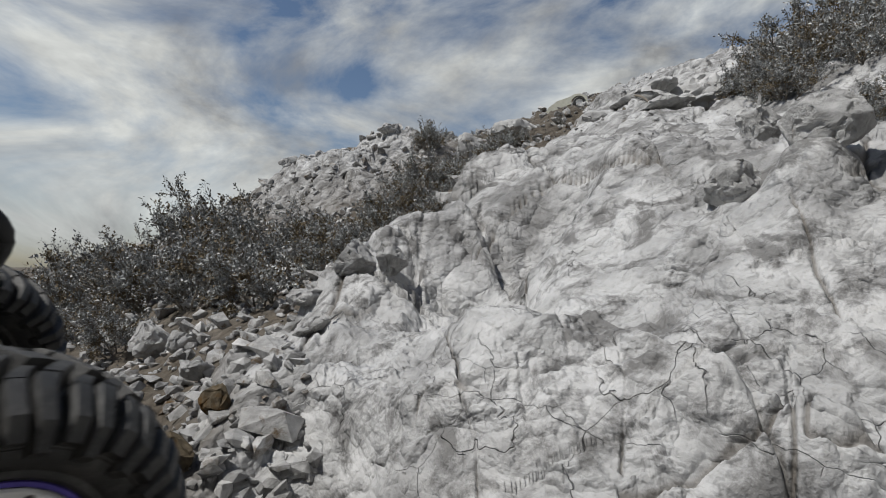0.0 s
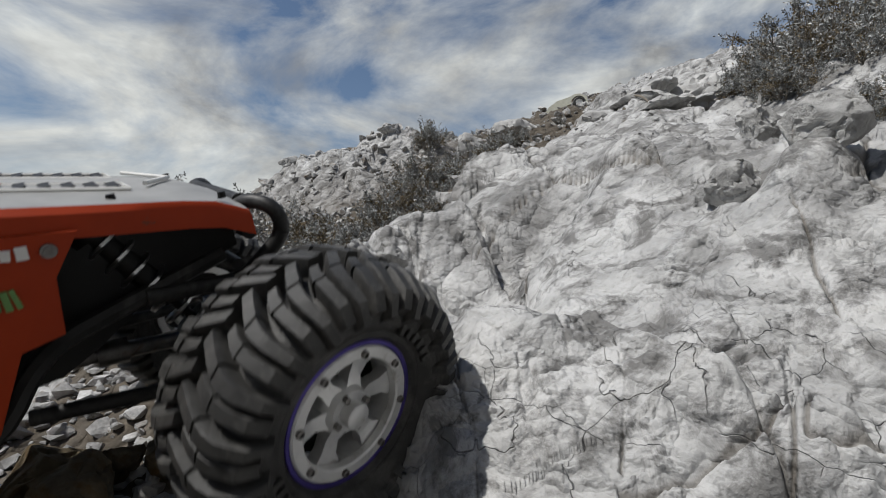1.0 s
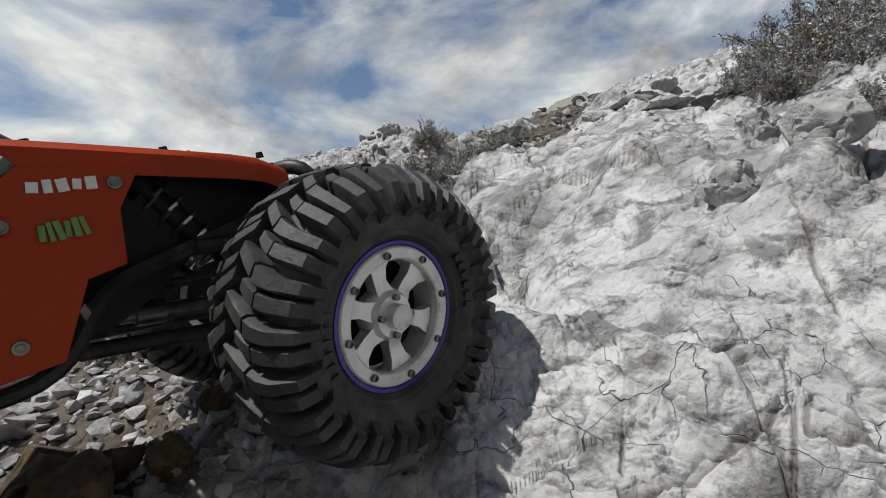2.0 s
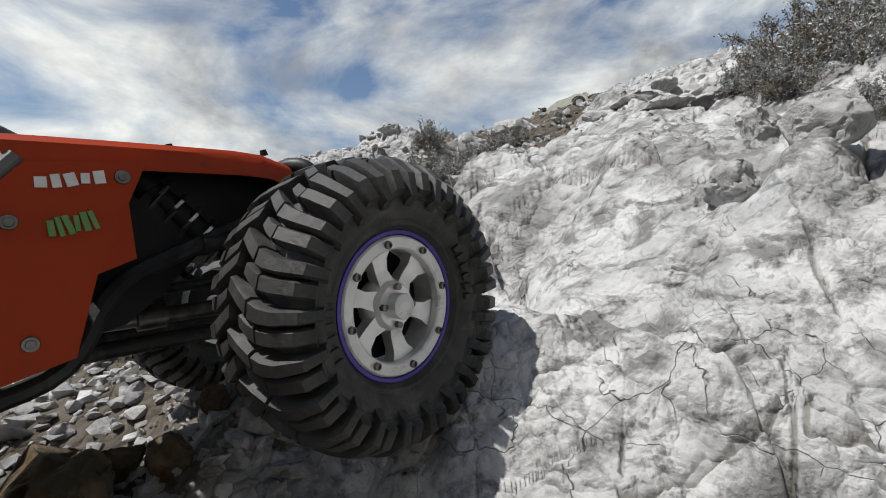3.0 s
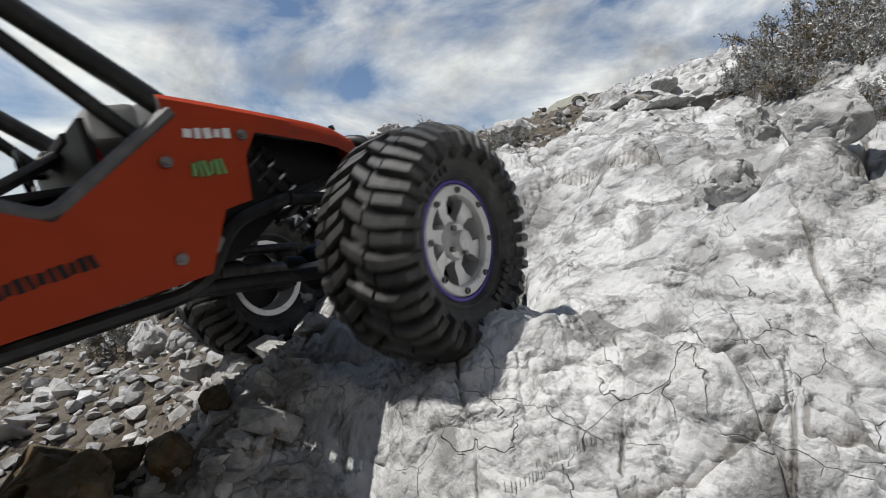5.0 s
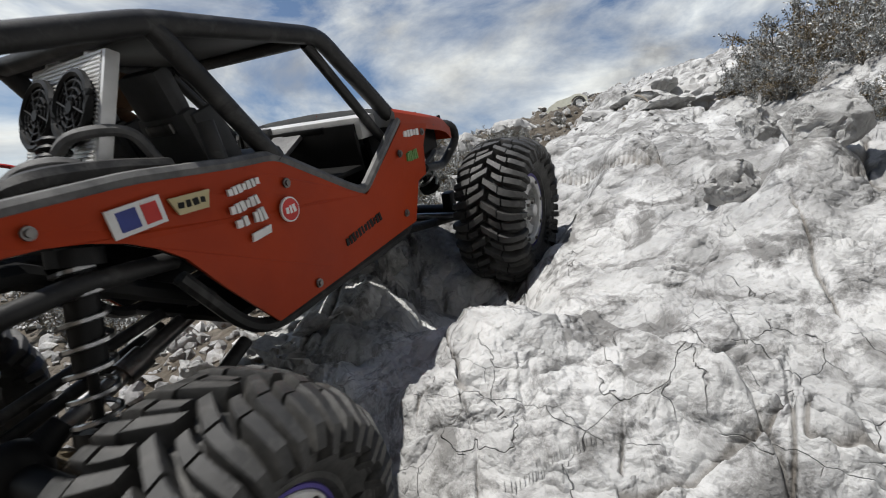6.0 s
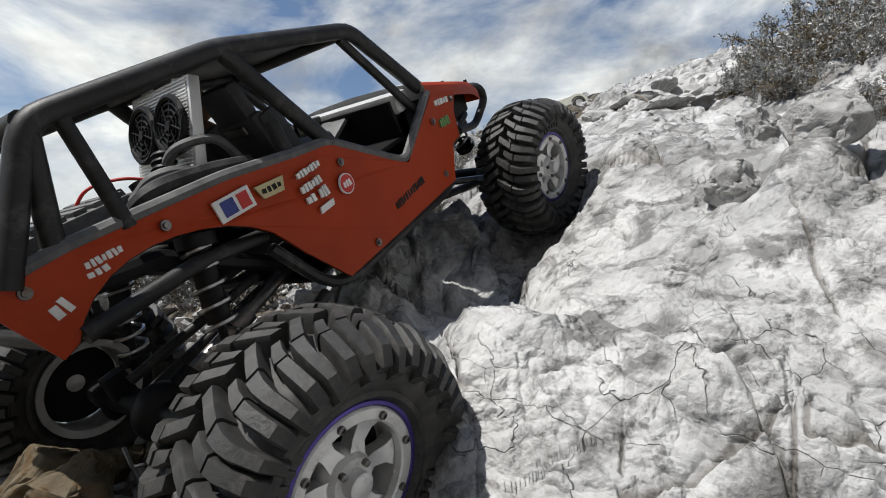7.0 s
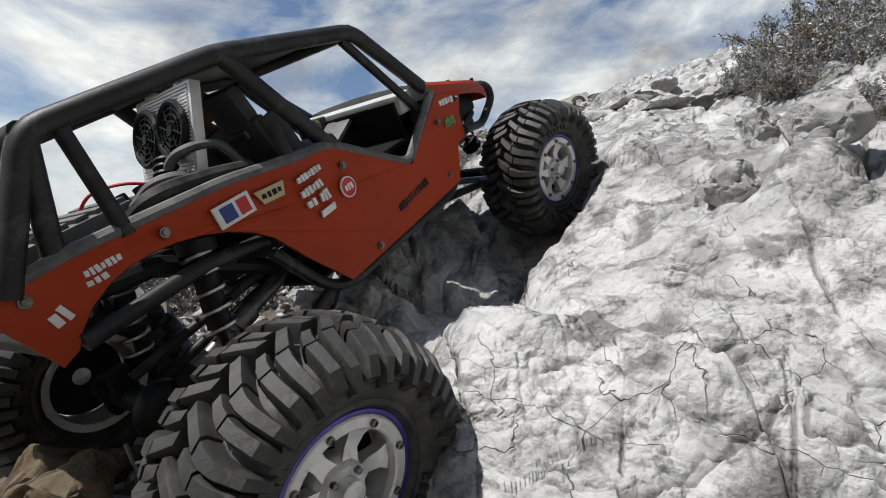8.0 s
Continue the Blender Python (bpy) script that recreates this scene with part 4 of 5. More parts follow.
    for a, b, r in (((-0.081, 0.064, 0.162), (-0.036, 0.070, 0.090), 0.0054), ((-0.172, 0.058, 0.152), (-0.1735, 0.061, 0.099), 0.0040), ((0.022, 0.064, 0.149), (0.080, 0.068, 0.077), 0.0036),
                    ((-0.070, 0.065, 0.117), (-0.071, 0.068, 0.094), 0.0046), ((-0.186, 0.058, 0.154), (-0.204, 0.054, 0.100), 0.0050)):
        bm = bmesh.new()
        rod(bm, (a[0], s * a[1], a[2]), (b[0], s * b[1], b[2]), r, r, 10)
        part("cage_strut", bm, TUBE, car, "black roll cage strut")
    # rear stay under the panel
    bm = bmesh.new()
    sweep(bm, rounded([(-0.214, s * 0.058, 0.066), (-0.15, s * 0.058, 0.066), (-0.105, s * 0.056, 0.058)], 0.01), 0.0046, 10)
    part("rear_stay", bm, TUBE, car, "grey-black rear frame stay")

for nm, pts in (("roof_cross_tube", [(-0.186, -0.058, 0.156), (-0.186, 0.058, 0.156)]), ("roof_cross_tube", [(-0.083, -0.064, 0.1635), (-0.083, 0.064, 0.1635)]),
                ("roof_cross_tube", [(0.030, -0.068, 0.153), (0.030, 0.068, 0.153)]), ("rear_cross_tube", [(-0.228, -0.056, 0.098), (-0.228, 0.056, 0.098)]),
                ("rear_cross_tube", [(-0.222, -0.05, 0.070), (-0.222, 0.05, 0.070)]), ("rear_cross_tube", [(-0.21, -0.05, 0.121), (-0.21, 0.05, 0.121)])):
    bm = bmesh.new()
    sweep(bm, pts, 0.0050, 10)
    part(nm, bm, TUBE, car, "black roll cage cross tube")
bm = bmesh.new()
box(bm, (-0.0265, 0, 0.0), (0.112, 0.126, 0.0025), Matrix.Translation((0, 0, 0.1585)) @ Matrix.Rotation(radians(5.4), 4, "Y"), 0.0008)
part("roof_panel", bm, BLACK, car, "flat black roof panel")

# hood: a tray with a pale worn top and orange sides
HOOD = [(0.088, 0.076, 0.100), (0.205, 0.060, 0.0735)]
bm = bmesh.new()
grid = []
for i in range(9):
    t = i / 8
    x, hw, z = 0.088 + 0.117 * t, 0.0775 - 0.012 * t ** 1.6, 0.0985 - 0.026 * t - 0.006 * max(0, t - 0.85) / 0.15
    row = []
    for yy, dz in ((-1, -0.013), (-1, -0.003), (-0.965, 0.0), (-0.6, 0.003), (0, 0.0045), (0.6, 0.003), (0.965, 0.0), (1, -0.003), (1, -0.013)):
        row.append(bm.verts.new((x, yy * hw, z + dz)))
    grid.append(row)
for i in range(8):
    for j in range(8):
        f = bm.faces.new((grid[i][j], grid[i][j + 1], grid[i + 1][j + 1], grid[i + 1][j]))
        f.material_index = 0 if j in (0, 1, 6, 7) else 1
bm.faces.new(grid[0]).material_index = 1
bm.faces.new(grid[-1]).material_index = 0
bmesh.ops.recalc_face_normals(bm, faces=bm.faces)
hood = part("hood", bm, [PAINT, PALE], car, "orange hood with a worn silver top")
for s in (-1, 1):
    for x in (0.10, 0.15, 0.195):
        bm = bmesh.new()
        rod(bm, (x, s * 0.060, 0.0985 - 0.222 * (x - 0.088)), (x, s * 0.060, 0.1015 - 0.222 * (x - 0.088)), 0.0022, 0.0018, 8)
        part("bolt", bm, BLACK, hood, "small dark screw")
# frame of raised mouldings on the hood
bm = bmesh.new()
for s in (-1, 1):
    sweep(bm, [(x, s * y, 0.1012 - 0.222 * (x - 0.088) + 0.001) for x, y in ((0.10, 0.018), (0.10, 0.044), (0.16, 0.044), (0.16, 0.018))], 0.0012, 6, True)
sweep(bm, [(x, y, 0.1030 - 0.222 * (x - 0.088) + 0.001) for x, y in ((0.168, -0.035), (0.185, 0.0), (0.168, 0.035))], 0.0012, 6)
part("moulding", bm, WHITE, hood, "raised pale outline moulding")
bm = bmesh.new()
for s in (-1, 1):
    for k in range(7):
        x = 0.104 + k * 0.0085
        box(bm, (x, s * 0.031, 0.1025 - 0.222 * (x - 0.088)), (0.0045, 0.022, 0.0016))
part("hood_vent", bm, BLACK, hood, "black slotted hood vent")

# front hoop bumper
for s in (-1, 1):
    bm = bmesh.new()
    sweep(bm, rounded([(0.150, s * 0.060, 0.038), (0.196, s * 0.056, 0.030), (0.221, s * 0.063, 0.050), (0.218, s * 0.062, 0.066), (0.206, s * 0.044, 0.069), (0.198, s * 0.036, 0.050)], 0.010), 0.0042, 10)
    part("bumper_hoop", bm, TUBE, car, "black tubular front hoop")
for z, x in ((0.0685, 0.207), (0.034, 0.198), (0.050, 0.208)):
    bm = bmesh.new()
    rod(bm, (x, -0.044, z), (x, 0.044, z), 0.0038)
    part("bumper_tube", bm, TUBE, car, "black bumper cross tube")
for s in (-1, 1):
    bm = bmesh.new()
    m = Matrix.Translation((0.196, s * 0.036, 0.058)) @ Matrix.Rotation(radians(90), 4, "Z")
    lathe(bm, [(0.012, 0.004), (0.006, 0.011), (-0.002, 0.0125), (-0.004, 0.0115), (-0.003, 0.0)], 20)
    bm.transform(m)
    part("headlight", bm, [WORN], car, "small round dark headlight")

# chassis: belly plate, transmission, rails
bm = bmesh.new()
box(bm, (0.0, 0, 0.008), (0.155, 0.090, 0.004), None, 0.001)
part("belly_plate", bm, BLACK, car, "black belly plate")
bm = bmesh.new()
box(bm, (0.0, 0, 0.030), (0.060, 0.050, 0.040), None, 0.004)
rod(bm, (0.03, 0.012, 0.035), (0.085, 0.012, 0.04), 0.018, 0.018, 20)
part("gearbox", bm, BLACK, car, "black gearbox and motor")
bm = bmesh.new()
box(bm, (-0.01, 0, 0.062), (0.140, 0.118, 0.004), None, 0.001)
box(bm, (0.060, 0, 0.074), (0.004, 0.118, 0.040), None, 0.001)
part("cockpit_tub", bm, BLACK, car, "black moulded cockpit tub")
for s in (-1, 1):
    for pts, r in (([(0.09, s * 0.036, 0.028), (0.20, s * 0.038, 0.050)], 0.006), ([(0.10, s * 0.040, 0.075), (0.20, s * 0.040, 0.055)], 0.0045),
                   ([(0.14, s * 0.040, 0.036), (0.14, s * 0.040, 0.070)], 0.004), ([(-0.09, s * 0.040, 0.030), (-0.16, s * 0.042, 0.075), (-0.22, s * 0.044, 0.085)], 0.0055)):
        bm = bmesh.new()
        sweep(bm, pts, r, 8)
        part("frame_rail", bm, BLACK, car, "black frame rail")
# added black plates that block light, so the bay under the hood stays dark
for s in (-1, 1):
    bm = bmesh.new()
    plate(bm, [(0.085, 0.012), (0.085, 0.086), (0.150, 0.078), (0.198, 0.066), (0.198, 0.048), (0.168, 0.040), (0.150, 0.034), (0.128, 0.020), (0.110, 0.012)], s * 0.052, s * 0.049)
    part("bay_shade_plate", bm, BLACK, car, "black plate added to darken the engine bay", smooth=False)
bm = bmesh.new()
box(bm, (0.125, 0, 0.052), (0.06, 0.052, 0.026), None, 0.003)
part("servo_box", bm, BLACK, car, "black box of electronics")

# dashboard
bm = bmesh.new()
box(bm, (0.072, 0, 0.090), (0.022, 0.128, 0.017), Matrix(), 0.004)
dash = part("dashboard", bm, GREYP, car, "grey dashboard with instruments")
bm = bmesh.new()
box(bm, (0.0, 0, 0.0), (0.052, 0.030, 0.004), Matrix.Translation((0.036, 0.004, 0.080)) @ Matrix.Rotation(radians(-24), 4, "Y"), 0.0015)
part("centre_console", bm, WORN, dash, "scuffed grey sloping centre console")
bm = bmesh.new()
box(bm, (0.060, 0.036, 0.093), (0.006, 0.030, 0.013), None, 0.003)
part("instrument_cluster", bm, WORN, dash, "oval instrument cluster")
bm = bmesh.new()
box(bm, (0.0585, -0.012, 0.092), (0.004, 0.040, 0.005), None, 0.001)
part("grab_handle", bm, BLACK, dash, "black grab handle")
bm = bmesh.new()
for s in (-1, 1):
    rod(bm, (0.0565, 0.036 + s * 0.007, 0.093), (0.0575, 0.036 + s * 0.007, 0.093), 0.0045, 0.0045, 16)
part("dial", bm, CREAM, dash, "pale round dials")
bm = bmesh.new()
sweep(bm, [(0.050 + 0.004 * math.cos(a), 0.036 + 0.014 * math.cos(a), 0.089 + 0.014 * math.sin(a)) for a in (k * math.tau / 20 for k in range(20))], 0.0016, 6, True)
rod(bm, (0.050, 0.036, 0.089), (0.066, 0.036, 0.086), 0.002)
part("steering_wheel", bm, BLACK, car, "small black steering wheel")
bm = bmesh.new()
rod(bm, (0.062, -0.052, 0.066), (0.062, -0.052, 0.080), 0.0035, 0.003, 14)
rod(bm, (0.062, -0.052, 0.080), (0.062, -0.052, 0.083), 0.0014, 0.0014, 8)
part("fire_extinguisher", bm, RED, car, "tiny red extinguisher bottle")


def seat(y):
    bm = bmesh.new()
    m = Matrix.Translation((-0.045, y, 0.075)) @ Matrix.Rotation(radians(-14), 4, "Y")
    box(bm, (0.018, 0, 0.004), (0.046, 0.042, 0.014), m, 0.005)
    ob = part("seat", bm, SEATMAT, car, "dark grey bucket seat with headrest")
    for nm, boxes in (("backrest", (((-0.006, 0, 0.030), (0.012, 0.040, 0.046)),)), ("headrest", (((-0.006, 0, 0.062), (0.012, 0.032, 0.026)),)),
                      ("bolster", (((0.001, -0.019, 0.030), (0.018, 0.006, 0.040)),)), ("bolster", (((0.001, 0.019, 0.030), (0.018, 0.006, 0.040)),))):
        bm = bmesh.new()
        for c, d in boxes:
            box(bm, c, d, m, 0.0025 if nm == "bolster" else 0.005)
        part(nm, bm, SEATMAT, ob)
    bm = bmesh.new()
    box(bm, (-0.0135, 0, 0.046), (0.003, 0.020, 0.006), m, 0.0015)
    part("harness_slot", bm, STEEL, ob, "pale metal harness slot")


seat(-0.030)
seat(0.030)
# the dummy in the far seat, a plain shape
bm = bmesh.new()
bmesh.ops.create_uvsphere(bm, u_segments=20, v_segments=14, radius=1, matrix=pose(-0.050, 0.030, 0.108, 0, -10, 0) @ Matrix.Diagonal((0.014, 0.022, 0.026, 1)))
bmesh.ops.create_uvsphere(bm, u_segments=20, v_segments=14, radius=0.0125, matrix=pose(-0.045, 0.030, 0.141))
part("driver_dummy", bm, CLOTH, car, "plain brown seated dummy")

# radiator pair
RAD = pose(-0.091, 0.004, 0.1315, 0, 25, -5)
bm = bmesh.new()
box(bm, (0, 0, 0), (0.007, 0.079, 0.055), RAD, 0.0012)
for s in (-1, 1):
    rod(bm, RAD @ Vector((0, s * 0.021, 0.026)), RAD @ Vector((0, s * 0.021, 0.031)), 0.0042, 0.0042, 14)
    rod(bm, RAD @ Vector((-0.003, s * 0.018, -0.032)), RAD @ Vector((-0.003, s * 0.018, -0.026)), 0.0036, 0.0036, 12)
radiator = part("radiator", bm, SILVER, car, "silver finned twin radiator")
bm = bmesh.new()
box(bm, (0, 0, 0), (0.0010, 0.074, 0.0009))
FIN = mesh_of(bm, "fin", SILVER)
for k in range(26):
    c = new("fin", FIN)
    c.parent = radiator
    c.matrix_basis = RAD @ Matrix.Translation((-0.0038, 0, -0.0255 + k * 0.00204))
for s in (-1, 1):
    bm = bmesh.new()
    m = RAD @ Matrix.Translation((-0.0050, s * 0.0188, 0)) @ Matrix.Rotation(radians(90), 4, "Z")
    rod(bm, m @ Vector((0, -0.001, 0)), m @ Vector((0, 0.0036, 0)), 0.0036, 0.003, 16)
    fan = part("cooling_fan", bm, BLACK, car, "round black cooling fan behind a ringed grille")
    for r in (0.0172, 0.0134, 0.0096, 0.0058):
        bm = bmesh.new()
        sweep(bm, [m @ Vector((r * math.cos(k * math.tau / 32), 0.0021, r * math.sin(k * math.tau / 32))) for k in range(32)], 0.0008 if r < 0.016 else 0.0020, 6, True)
        part("ring", bm, BLACK, fan)
    for k in range(8):
        a = math.tau * k / 8
        bm = bmesh.new()
        rod(bm, m @ Vector((0.003 * math.cos(a), 0.0024, 0.003 * math.sin(a))), m @ Vector((0.0165 * math.cos(a + 0.3), 0.0024, 0.0165 * math.sin(a + 0.3))), 0.0006, 0.0006, 5)
        part("spoke", bm, BLACK, fan)
    bm = bmesh.new()
    rod(bm, m @ Vector((0, -0.0015, 0)), m @ Vector((0, 0.0006, 0)), 0.0162, 0.0162, 28)
    part("fan_backing", bm, BLACK, fan)
    for k in range(7):
        bm = bmesh.new()
        box(bm, (0.0092, 0.0011, 0), (0.0125, 0.0006, 0.0055), m @ Matrix.Rotation(math.tau * k / 7, 4, "Y") @ Matrix.Rotation(0.35, 4, "X"))
        part("fan_blade", bm, BLACK, fan)

# rear bay: fuel cell, engine top, hoses, coils
bm = bmesh.new()
box(bm, (-0.182, 0.012, 0.099), (0.075, 0.066, 0.022), Matrix(), 0.003)
pack = part("battery_pack", bm, WORN, car, "dusty ribbed grey battery pack")
for k in range(7):
    bm = bmesh.new()
    box(bm, (-0.213 + k * 0.0105, 0.012, 0.1105), (0.0070, 0.062, 0.0040), None, 0.001)
    part("rib", bm, WORN, pack)
bm = bmesh.new()
box(bm, (-0.118, 0.0, 0.086), (0.040, 0.060, 0.026), None, 0.003)
for s in (-1, 1):
    for k in range(3):
        rod(bm, (-0.131 + 0.013 * k, s * 0.018, 0.098), (-0.131 + 0.013 * k, s * 0.022, 0.110), 0.0046, 0.004, 10)
part("engine_block", bm, BLACK, car, "black scale engine block")
for pts, r, mat, lab in (
        ([(-0.120, -0.018, 0.112), (-0.112, -0.030, 0.122), (-0.092, -0.038, 0.119), (-0.084, -0.042, 0.102)], 0.0030, WORN, "bent grey hose"),
        ([(-0.150, -0.030, 0.105), (-0.140, -0.042, 0.113), (-0.125, -0.046, 0.110), (-0.118, -0.046, 0.098)], 0.0034, WORN, "bent grey hose"),
        ([(-0.165, -0.040, 0.098), (-0.150, -0.052, 0.108), (-0.120, -0.054, 0.106), (-0.090, -0.056, 0.100)], 0.0050, TUBE, "thick black hose"),
        ([(-0.160, 0.02, 0.108), (-0.150, 0.01, 0.118), (-0.135, 0.0, 0.117), (-0.118, -0.006, 0.108)], 0.0010, RED, "thin red twisted wire")):
    bm = bmesh.new()
    sweep(bm, curve_pts(pts, 7), r, 8)
    part("hose", bm, mat, car, lab)


def helix(bm, a, b, r, turns, wire, n=12):
    a, b = Vector(a), Vector(b)
    q = (b - a).to_track_quat("Z", "Y")
    ln = (b - a).length
    sweep(bm, [a + q @ Vector((r * math.cos(k * math.tau / n), r * math.sin(k * math.tau / n), ln * k / (n * turns))) for k in range(int(n * turns) + 1)], wire, 5)


bm = bmesh.new()
helix(bm, (-0.128, -0.02, 0.098), (-0.112, -0.016, 0.122), 0.0058, 7, 0.0016)
part("coil_hose", bm, BLACK, car, "black corrugated hose")

for nm, top, low in (("rear_shock", (-0.140, 0.050, 0.082), (-0.166, 0.056, -0.004)), ("front_shock", (0.136, 0.046, 0.078), (0.172, 0.052, 0.010))):
    for s in (-1, 1):
        a, b = Vector((top[0], s * top[1], top[2])), Vector((low[0], s * low[1], low[2]))
        bm = bmesh.new()
        rod(bm, a, a.lerp(b, 0.60), 0.0068, 0.0068, 16)
        rod(bm, a.lerp(b, 0.5), b, 0.0024, 0.0024, 10)
        rod(bm, a.lerp(b, 0.04), a.lerp(b, 0.12), 0.0108, 0.0108, 18)
        rod(bm, a.lerp(b, 0.88), a.lerp(b, 0.94), 0.0100, 0.0100, 18)
        rod(bm, a.lerp(b, 0.94), b, 0.005, 0.004, 10)
        shock = part(nm, bm, BLACK, car, "black oil shock absorber")
        bm = bmesh.new()
        helix(bm, a.lerp(b, 0.12), a.lerp(b, 0.88), 0.0092, 6.5, 0.0013)
        part("spring", bm, CHROME, shock, "bare steel coil spring")

# axles move with the wheels
axles = {}
for nm, x in (("front_axle", 0.185), ("rear_axle", -0.180)):
    bm = bmesh.new()
    rod(bm, (0, -0.078, 0), (0, 0.078, 0), 0.0085, 0.0085, 16)
    bmesh.ops.create_uvsphere(bm, u_segments=18, v_segments=12, radius=0.0165, matrix=Matrix.Translation((0, 0.012, 0)) @ Matrix.Diagonal((1.05, 0.75, 1.1, 1)))
    for s in (-1, 1):
        box(bm, (0, s * 0.070, 0), (0.020, 0.012, 0.026), None, 0.003)
        box(bm, (0, s * 0.052, 0.012), (0.014, 0.010, 0.020), None, 0.002)
    rod(bm, (0.0, 0.012, 0), (0.026 if x < 0 else -0.026, 0.012, 0.010), 0.010, 0.006, 14)
    ax = part(nm, bm, BLACK, car, "black axle housing")
    axles[nm] = ax
    for s in (-1, 1):
        bm = bmesh.new()
        rod(bm, (0, s * 0.078, 0), (0, s * 0.092, 0), 0.010, 0.008, 14)
        part("knuckle", bm, STEEL, ax, "metal hub carrier")
    bm = bmesh.new()
    dx = -1 if x > 0 else 1
    for s in (-1, 1):
        rod(bm, (0, s * 0.052, -0.006), (dx * 0.108, s * 0.034, 0.014), 0.0042, 0.0042, 10)
    rod(bm, (0, 0.03, 0.02), (dx * 0.095, 0.012, 0.035), 0.0034, 0.0034, 10)
    part("suspension_link", bm, TUBE, ax, "black suspension links")
    bm = bmesh.new()
    rod(bm, (dx * 0.02, 0.012, 0.006), (dx * 0.13, 0.008, 0.030), 0.0050, 0.0050, 12)
    rod(bm, (dx * 0.06, 0.010, 0.015), (dx * 0.075, 0.010, 0.018), 0.0075, 0.0075, 12)
    part("drive_shaft", bm, STEEL, ax, "dark metal drive shaft")
    if x > 0:
        bm = bmesh.new()
        rod(bm, (-0.022, -0.08, 0.004), (-0.022, 0.08, 0.004), 0.003, 0.003, 10)
        part("tie_rod", bm, CHROME, ax, "steel tie rod")
    else:
        bm = bmesh.new()
        sweep(bm, [(-0.022, 0.03, -0.012), (-0.030, 0.012, -0.026), (-0.020, -0.008, -0.024)], 0.0012, 6)
        sweep(bm, [(-0.026, 0.02, -0.020), (-0.008, 0.012, -0.030)], 0.0012, 6)
        part("skid_wire", bm, CHROME, ax, "bent bare steel guard wire")


# ---------------------------------------------------------------- a second model parked behind the ridge
def parked_model():
    x, y = 0.863, 3.2
    at = pose(x, y, zat(x, y) + 0.055, 0, -8, 0) @ Matrix.Diagonal((0.62, 0.62, 0.62, 1))
    ob = thing("parked_model_car", "cream-coloured model car half hidden behind the ridge", "model car", at=at)
    bm = bmesh.new()
    lathe(bm, [(-0.02, 0.036), (-0.022, 0.055), (-0.015, 0.061), (0.015, 0.061), (0.022, 0.055), (0.02, 0.036)], 32)
    w = part("wheel", bm, RUBBER, ob, "black tyre")
    bm = bmesh.new()
    lathe(bm, [(-0.019, 0.037), (-0.021, 0.034), (-0.014, 0.030), (-0.014, 0.008), (-0.020, 0.007), (-0.020, 0.0001)], 32)
    part("rim", bm, WHITE, w, "white dished rim")
    bm = bmesh.new()
    arch = [(0.078 * math.cos(a), 0.078 * math.sin(a)) for a in (k * math.pi / 14 for k in range(15))]
    plate(bm, [*arch, (-0.16, 0.0), (-0.50, -0.02), (-0.52, 0.05), (-0.30, 0.075), (-0.09, 0.085), (0.0, 0.098), (0.10, 0.06), (0.10, 0.0)][:15] + [(-0.09, 0.0), (-0.30, -0.05), (-0.31, 0.0), (-0.22, 0.05), (-0.09, 0.075), (-0.03, 0.098), (0.03, 0.098), (0.09, 0.06), (0.095, 0.0)], 0.0, 0.16)
    part("body", bm, YELLOWP, ob, "pale sun-bleached body shell")


parked_model()


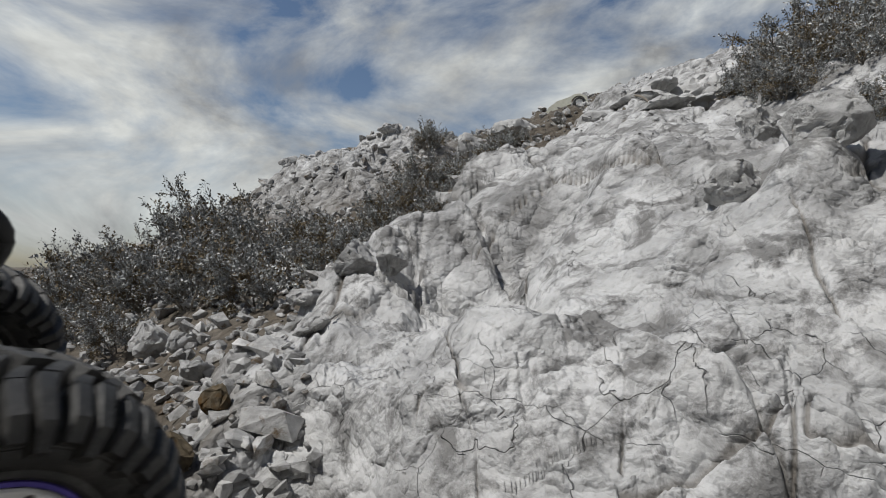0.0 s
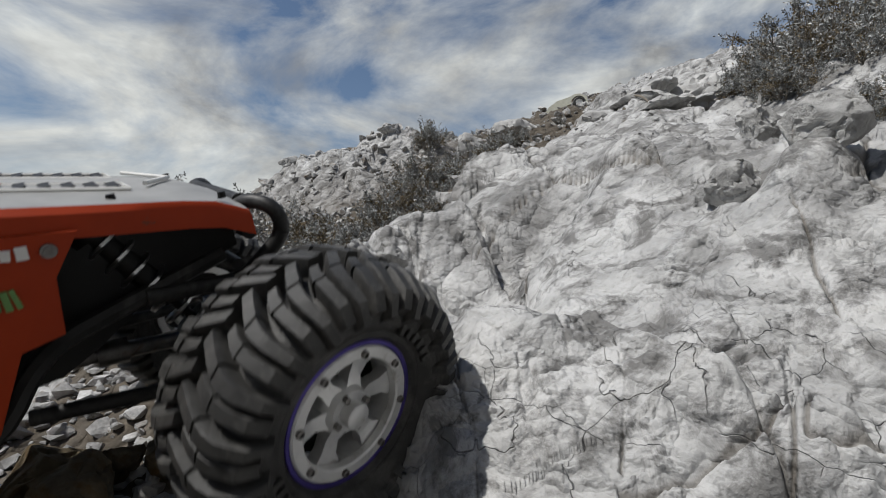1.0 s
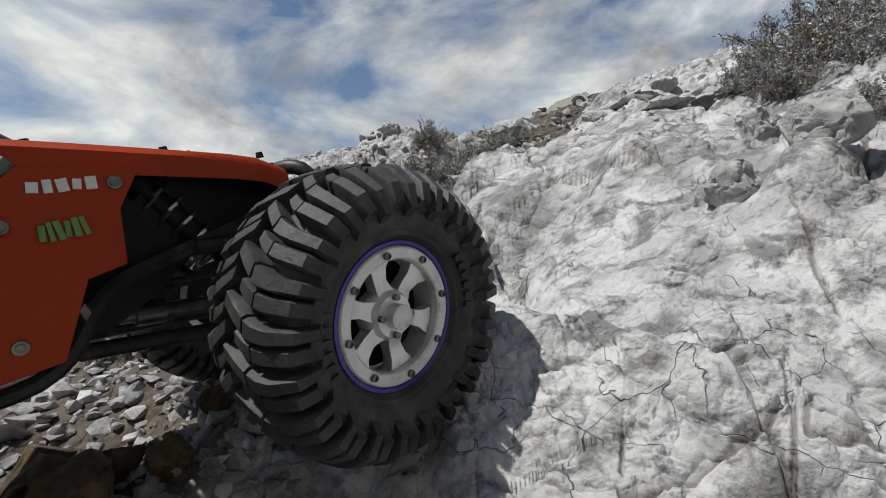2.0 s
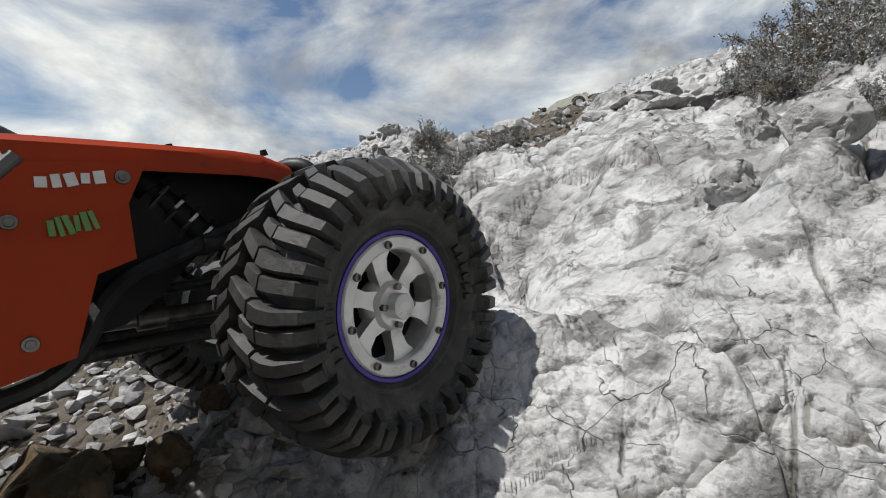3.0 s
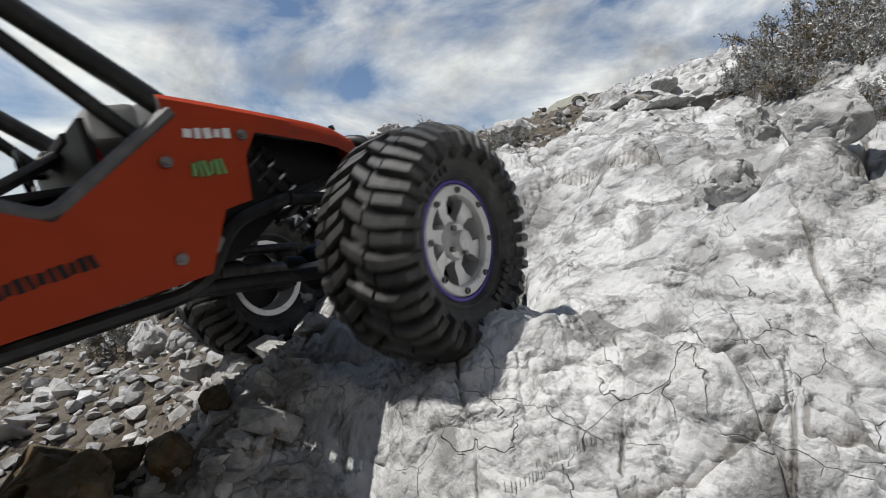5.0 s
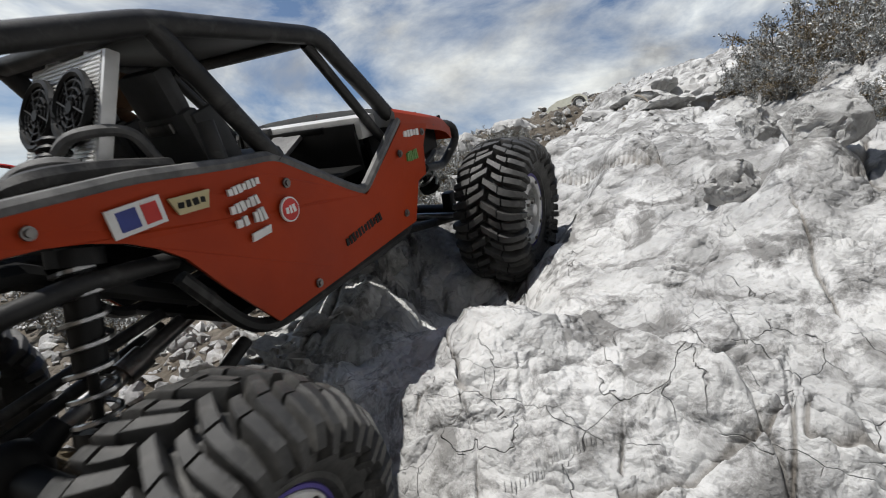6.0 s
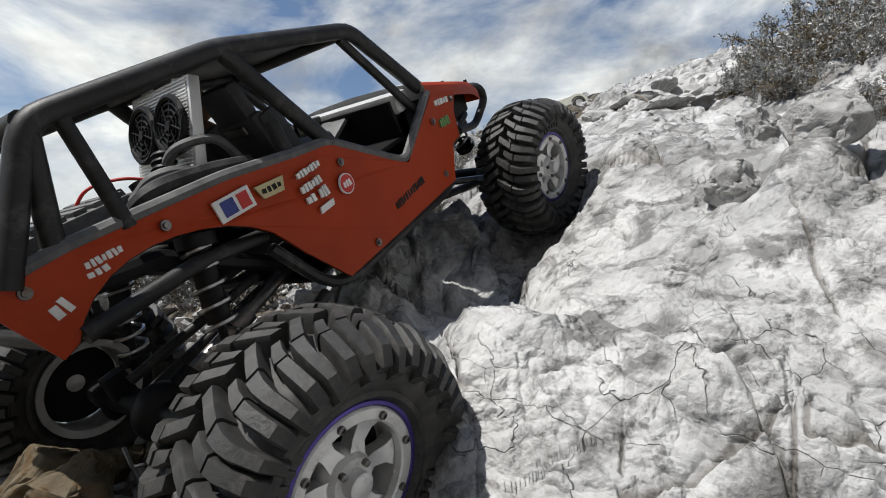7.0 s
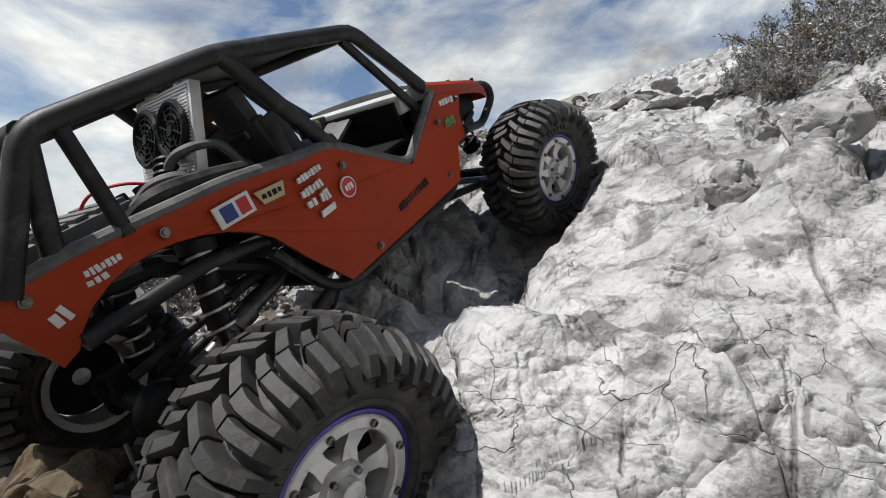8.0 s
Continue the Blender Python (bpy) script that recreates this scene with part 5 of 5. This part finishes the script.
# ---------------------------------------------------------------- what moves
CAR_ROWS = [
    (0.0, (-0.3661, 0.1215, 0.0955, 12.2, -21.4, 47.0)), (0.2, (-0.3461, 0.1340, 0.0885, 11.9, -23.0, 45.8)), (0.4, (-0.3185, 0.1430, 0.0772, 12.5, -24.4, 44.8)),
    (0.6, (-0.2992, 0.1707, 0.0753, 14.1, -23.5, 43.5)), (0.8, (-0.2861, 0.1895, 0.0865, 14.3, -21.2, 41.0)), (1.0, (-0.2860, 0.2108, 0.1124, 12.4, -18.7, 36.5)),
    (1.2, (-0.2842, 0.2211, 0.1238, 9.6, -17.6, 35.3)), (1.5, (-0.2741, 0.2255, 0.1312, 5.6, -17.1, 36.3)), (1.7, (-0.2680, 0.2180, 0.1290, 3.2, -17.3, 38.5)),
    (2.2, (-0.2590, 0.2085, 0.1262, -0.6, -17.5, 41.2)), (2.8, (-0.2545, 0.2032, 0.1246, -2.3, -17.6, 42.6)),
    (3.0, (-0.2539, 0.2028, 0.1247, -2.4, -17.6, 42.7)), (3.5, (-0.2519, 0.2040, 0.1264, -3.3, -17.3, 42.9)), (4.0, (-0.2511, 0.2040, 0.1261, -3.6, -17.2, 42.9)),
    (4.5, (-0.2508, 0.2056, 0.1259, -4.2, -17.4, 42.8)), (4.7, (-0.2455, 0.2102, 0.1355, -5.0, -16.6, 43.5)), (5.0, (-0.2217, 0.2408, 0.1538, -5.9, -16.2, 47.5)),
    (5.25, (-0.1946, 0.2833, 0.1689, -5.0, -16.8, 53.0)), (5.5, (-0.1656, 0.3285, 0.1788, -3.1, -18.2, 58.5)),
    (5.8, (-0.1372, 0.3650, 0.1847, -1.7, -20.4, 62.4)), (6.0, (-0.1262, 0.3779, 0.1910, 0.6, -23.8, 62.9)), (6.2, (-0.1200, 0.3915, 0.1943, 0.3, -25.9, 62.7)),
    (6.4, (-0.1092, 0.4053, 0.2000, -1.1, -28.1, 62.2)), (6.6, (-0.0995, 0.4173, 0.2061, -1.8, -29.8, 61.6)), (7.0, (-0.0900, 0.4410, 0.2179, -3.7, -31.0, 58.5)),
    (7.5, (-0.0874, 0.4407, 0.2164, -3.3, -31.4, 57.5)), (8.0, (-0.0863, 0.4412, 0.2171, -2.9, -31.6, 56.6))]
TIMES = [t for t, _ in CAR_ROWS]


def over(t, *table):
    return float(np.interp(t, [a for a, _ in table], [b for _, b in table]))


# wheels in the car's space: seconds, x, y, z, steer, camber
RIGHT_FRONT = [(0.0, 0.166, -0.115, -0.038, 0, 0), (0.2, 0.170, -0.115, -0.036, 0, 1), (0.4, 0.178, -0.116, -0.033, -2, 4), (0.6, 0.190, -0.108, -0.034, 0, 8),
               (0.8, 0.200, -0.113, -0.028, 7, 10), (1.0, 0.201, -0.116, -0.017, 9, 7), (1.2, 0.2035, -0.118, -0.0157, 7, 6), (1.5, 0.203, -0.120, -0.0098, 5, 6),
               (3.0, 0.200, -0.112, -0.0098, 4.5, 5), (4.7, 0.201, -0.111, -0.0075, 6, 4.5), (5.8, 0.204, -0.1195, -0.0185, 5, 2), (6.0, 0.200, -0.117, -0.022, -1, 1),
               (6.2, 0.195, -0.113, -0.028, -17, 3), (6.4, 0.199, -0.109, -0.0295, -13.6, 3), (7.0, 0.197, -0.1075, -0.029, -9.5, 3), (8.0, 0.199, -0.105, -0.0315, -15, 4)]
RIGHT_REAR = [(0.0, -0.176, -0.125, -0.030, 0, 2), (4.7, -0.172, -0.127, -0.034, 0, 2), (5.8, -0.174, -0.129, -0.040, -2, 5), (6.0, -0.173, -0.1275, -0.034, -2, 8),
              (6.2, -0.172, -0.126, -0.031, -5, 8), (6.4, -0.177, -0.129, -0.030, -9, 7), (6.6, -0.184, -0.135, -0.025, -12, 6), (7.0, -0.194, -0.142, -0.018, -11, 6), (8.0, -0.194, -0.142, -0.0165, -11, 6)]
LEFT_FRONT = [(0.0, 0.180, 0.115, -0.050, 0, 6), (0.8, 0.196, 0.115, -0.040, 6, 6), (1.5, 0.200, 0.115, -0.014, 2, 0), (4.7, 0.200, 0.115, -0.014, 6, 0), (5.8, 0.200, 0.115, -0.018, 3.6, 0),
              (6.2, 0.200, 0.115, -0.020, -14, 0), (8.0, 0.200, 0.115, -0.020, -14, 0)]
LEFT_REAR = [(0.0, -0.186, 0.118, -0.030, 0, 4), (4.7, -0.186, 0.118, -0.024, 0, 0), (5.8, -0.186, 0.110, -0.011, 0, 4), (8.0, -0.186, 0.098, 0.003, 0, 6)]


def motions():
    rows = [(t, pose(*p)) for t, p in CAR_ROWS]
    walk(car, rows)
    at = {}
    for k, table in (("fr", RIGHT_FRONT), ("fl", LEFT_FRONT), ("rr", RIGHT_REAR), ("rl", LEFT_REAR)):
        spin, last, out = 0.3, None, []
        for t, m in rows:
            x, y, z, steer, camber = [over(t, *[(r[0], r[i]) for r in table]) for i in range(1, 6)]
            world = m @ Vector((x, y, z))
            if last:
                spin += (world - last).dot(m.to_3x3() @ Vector((1, 0, 0))) / WHEEL_R
            last = world
            face = pose(0, 0, 0, 0, 0, 180) if y > 0 else Matrix()
            out.append((t, pose(x, y, z, camber, 0, steer) @ Matrix.Rotation(spin, 4, "Y") @ face))
            at[k, t] = Vector((x, y, z))
        walk(wheels[k], out)
    for nm, a, b in (("front_axle", "fr", "fl"), ("rear_axle", "rr", "rl")):
        out = []
        for t in TIMES:
            p, d = (at[a, t] + at[b, t]) / 2, at[b, t] - at[a, t]
            out.append((t, Matrix.Translation(p) @ Matrix.Rotation(math.atan2(d.z, d.y), 4, "X") @ Matrix.Rotation(-math.atan2(d.x, d.y), 4, "Z")))
        walk(axles[nm], out)


motions()
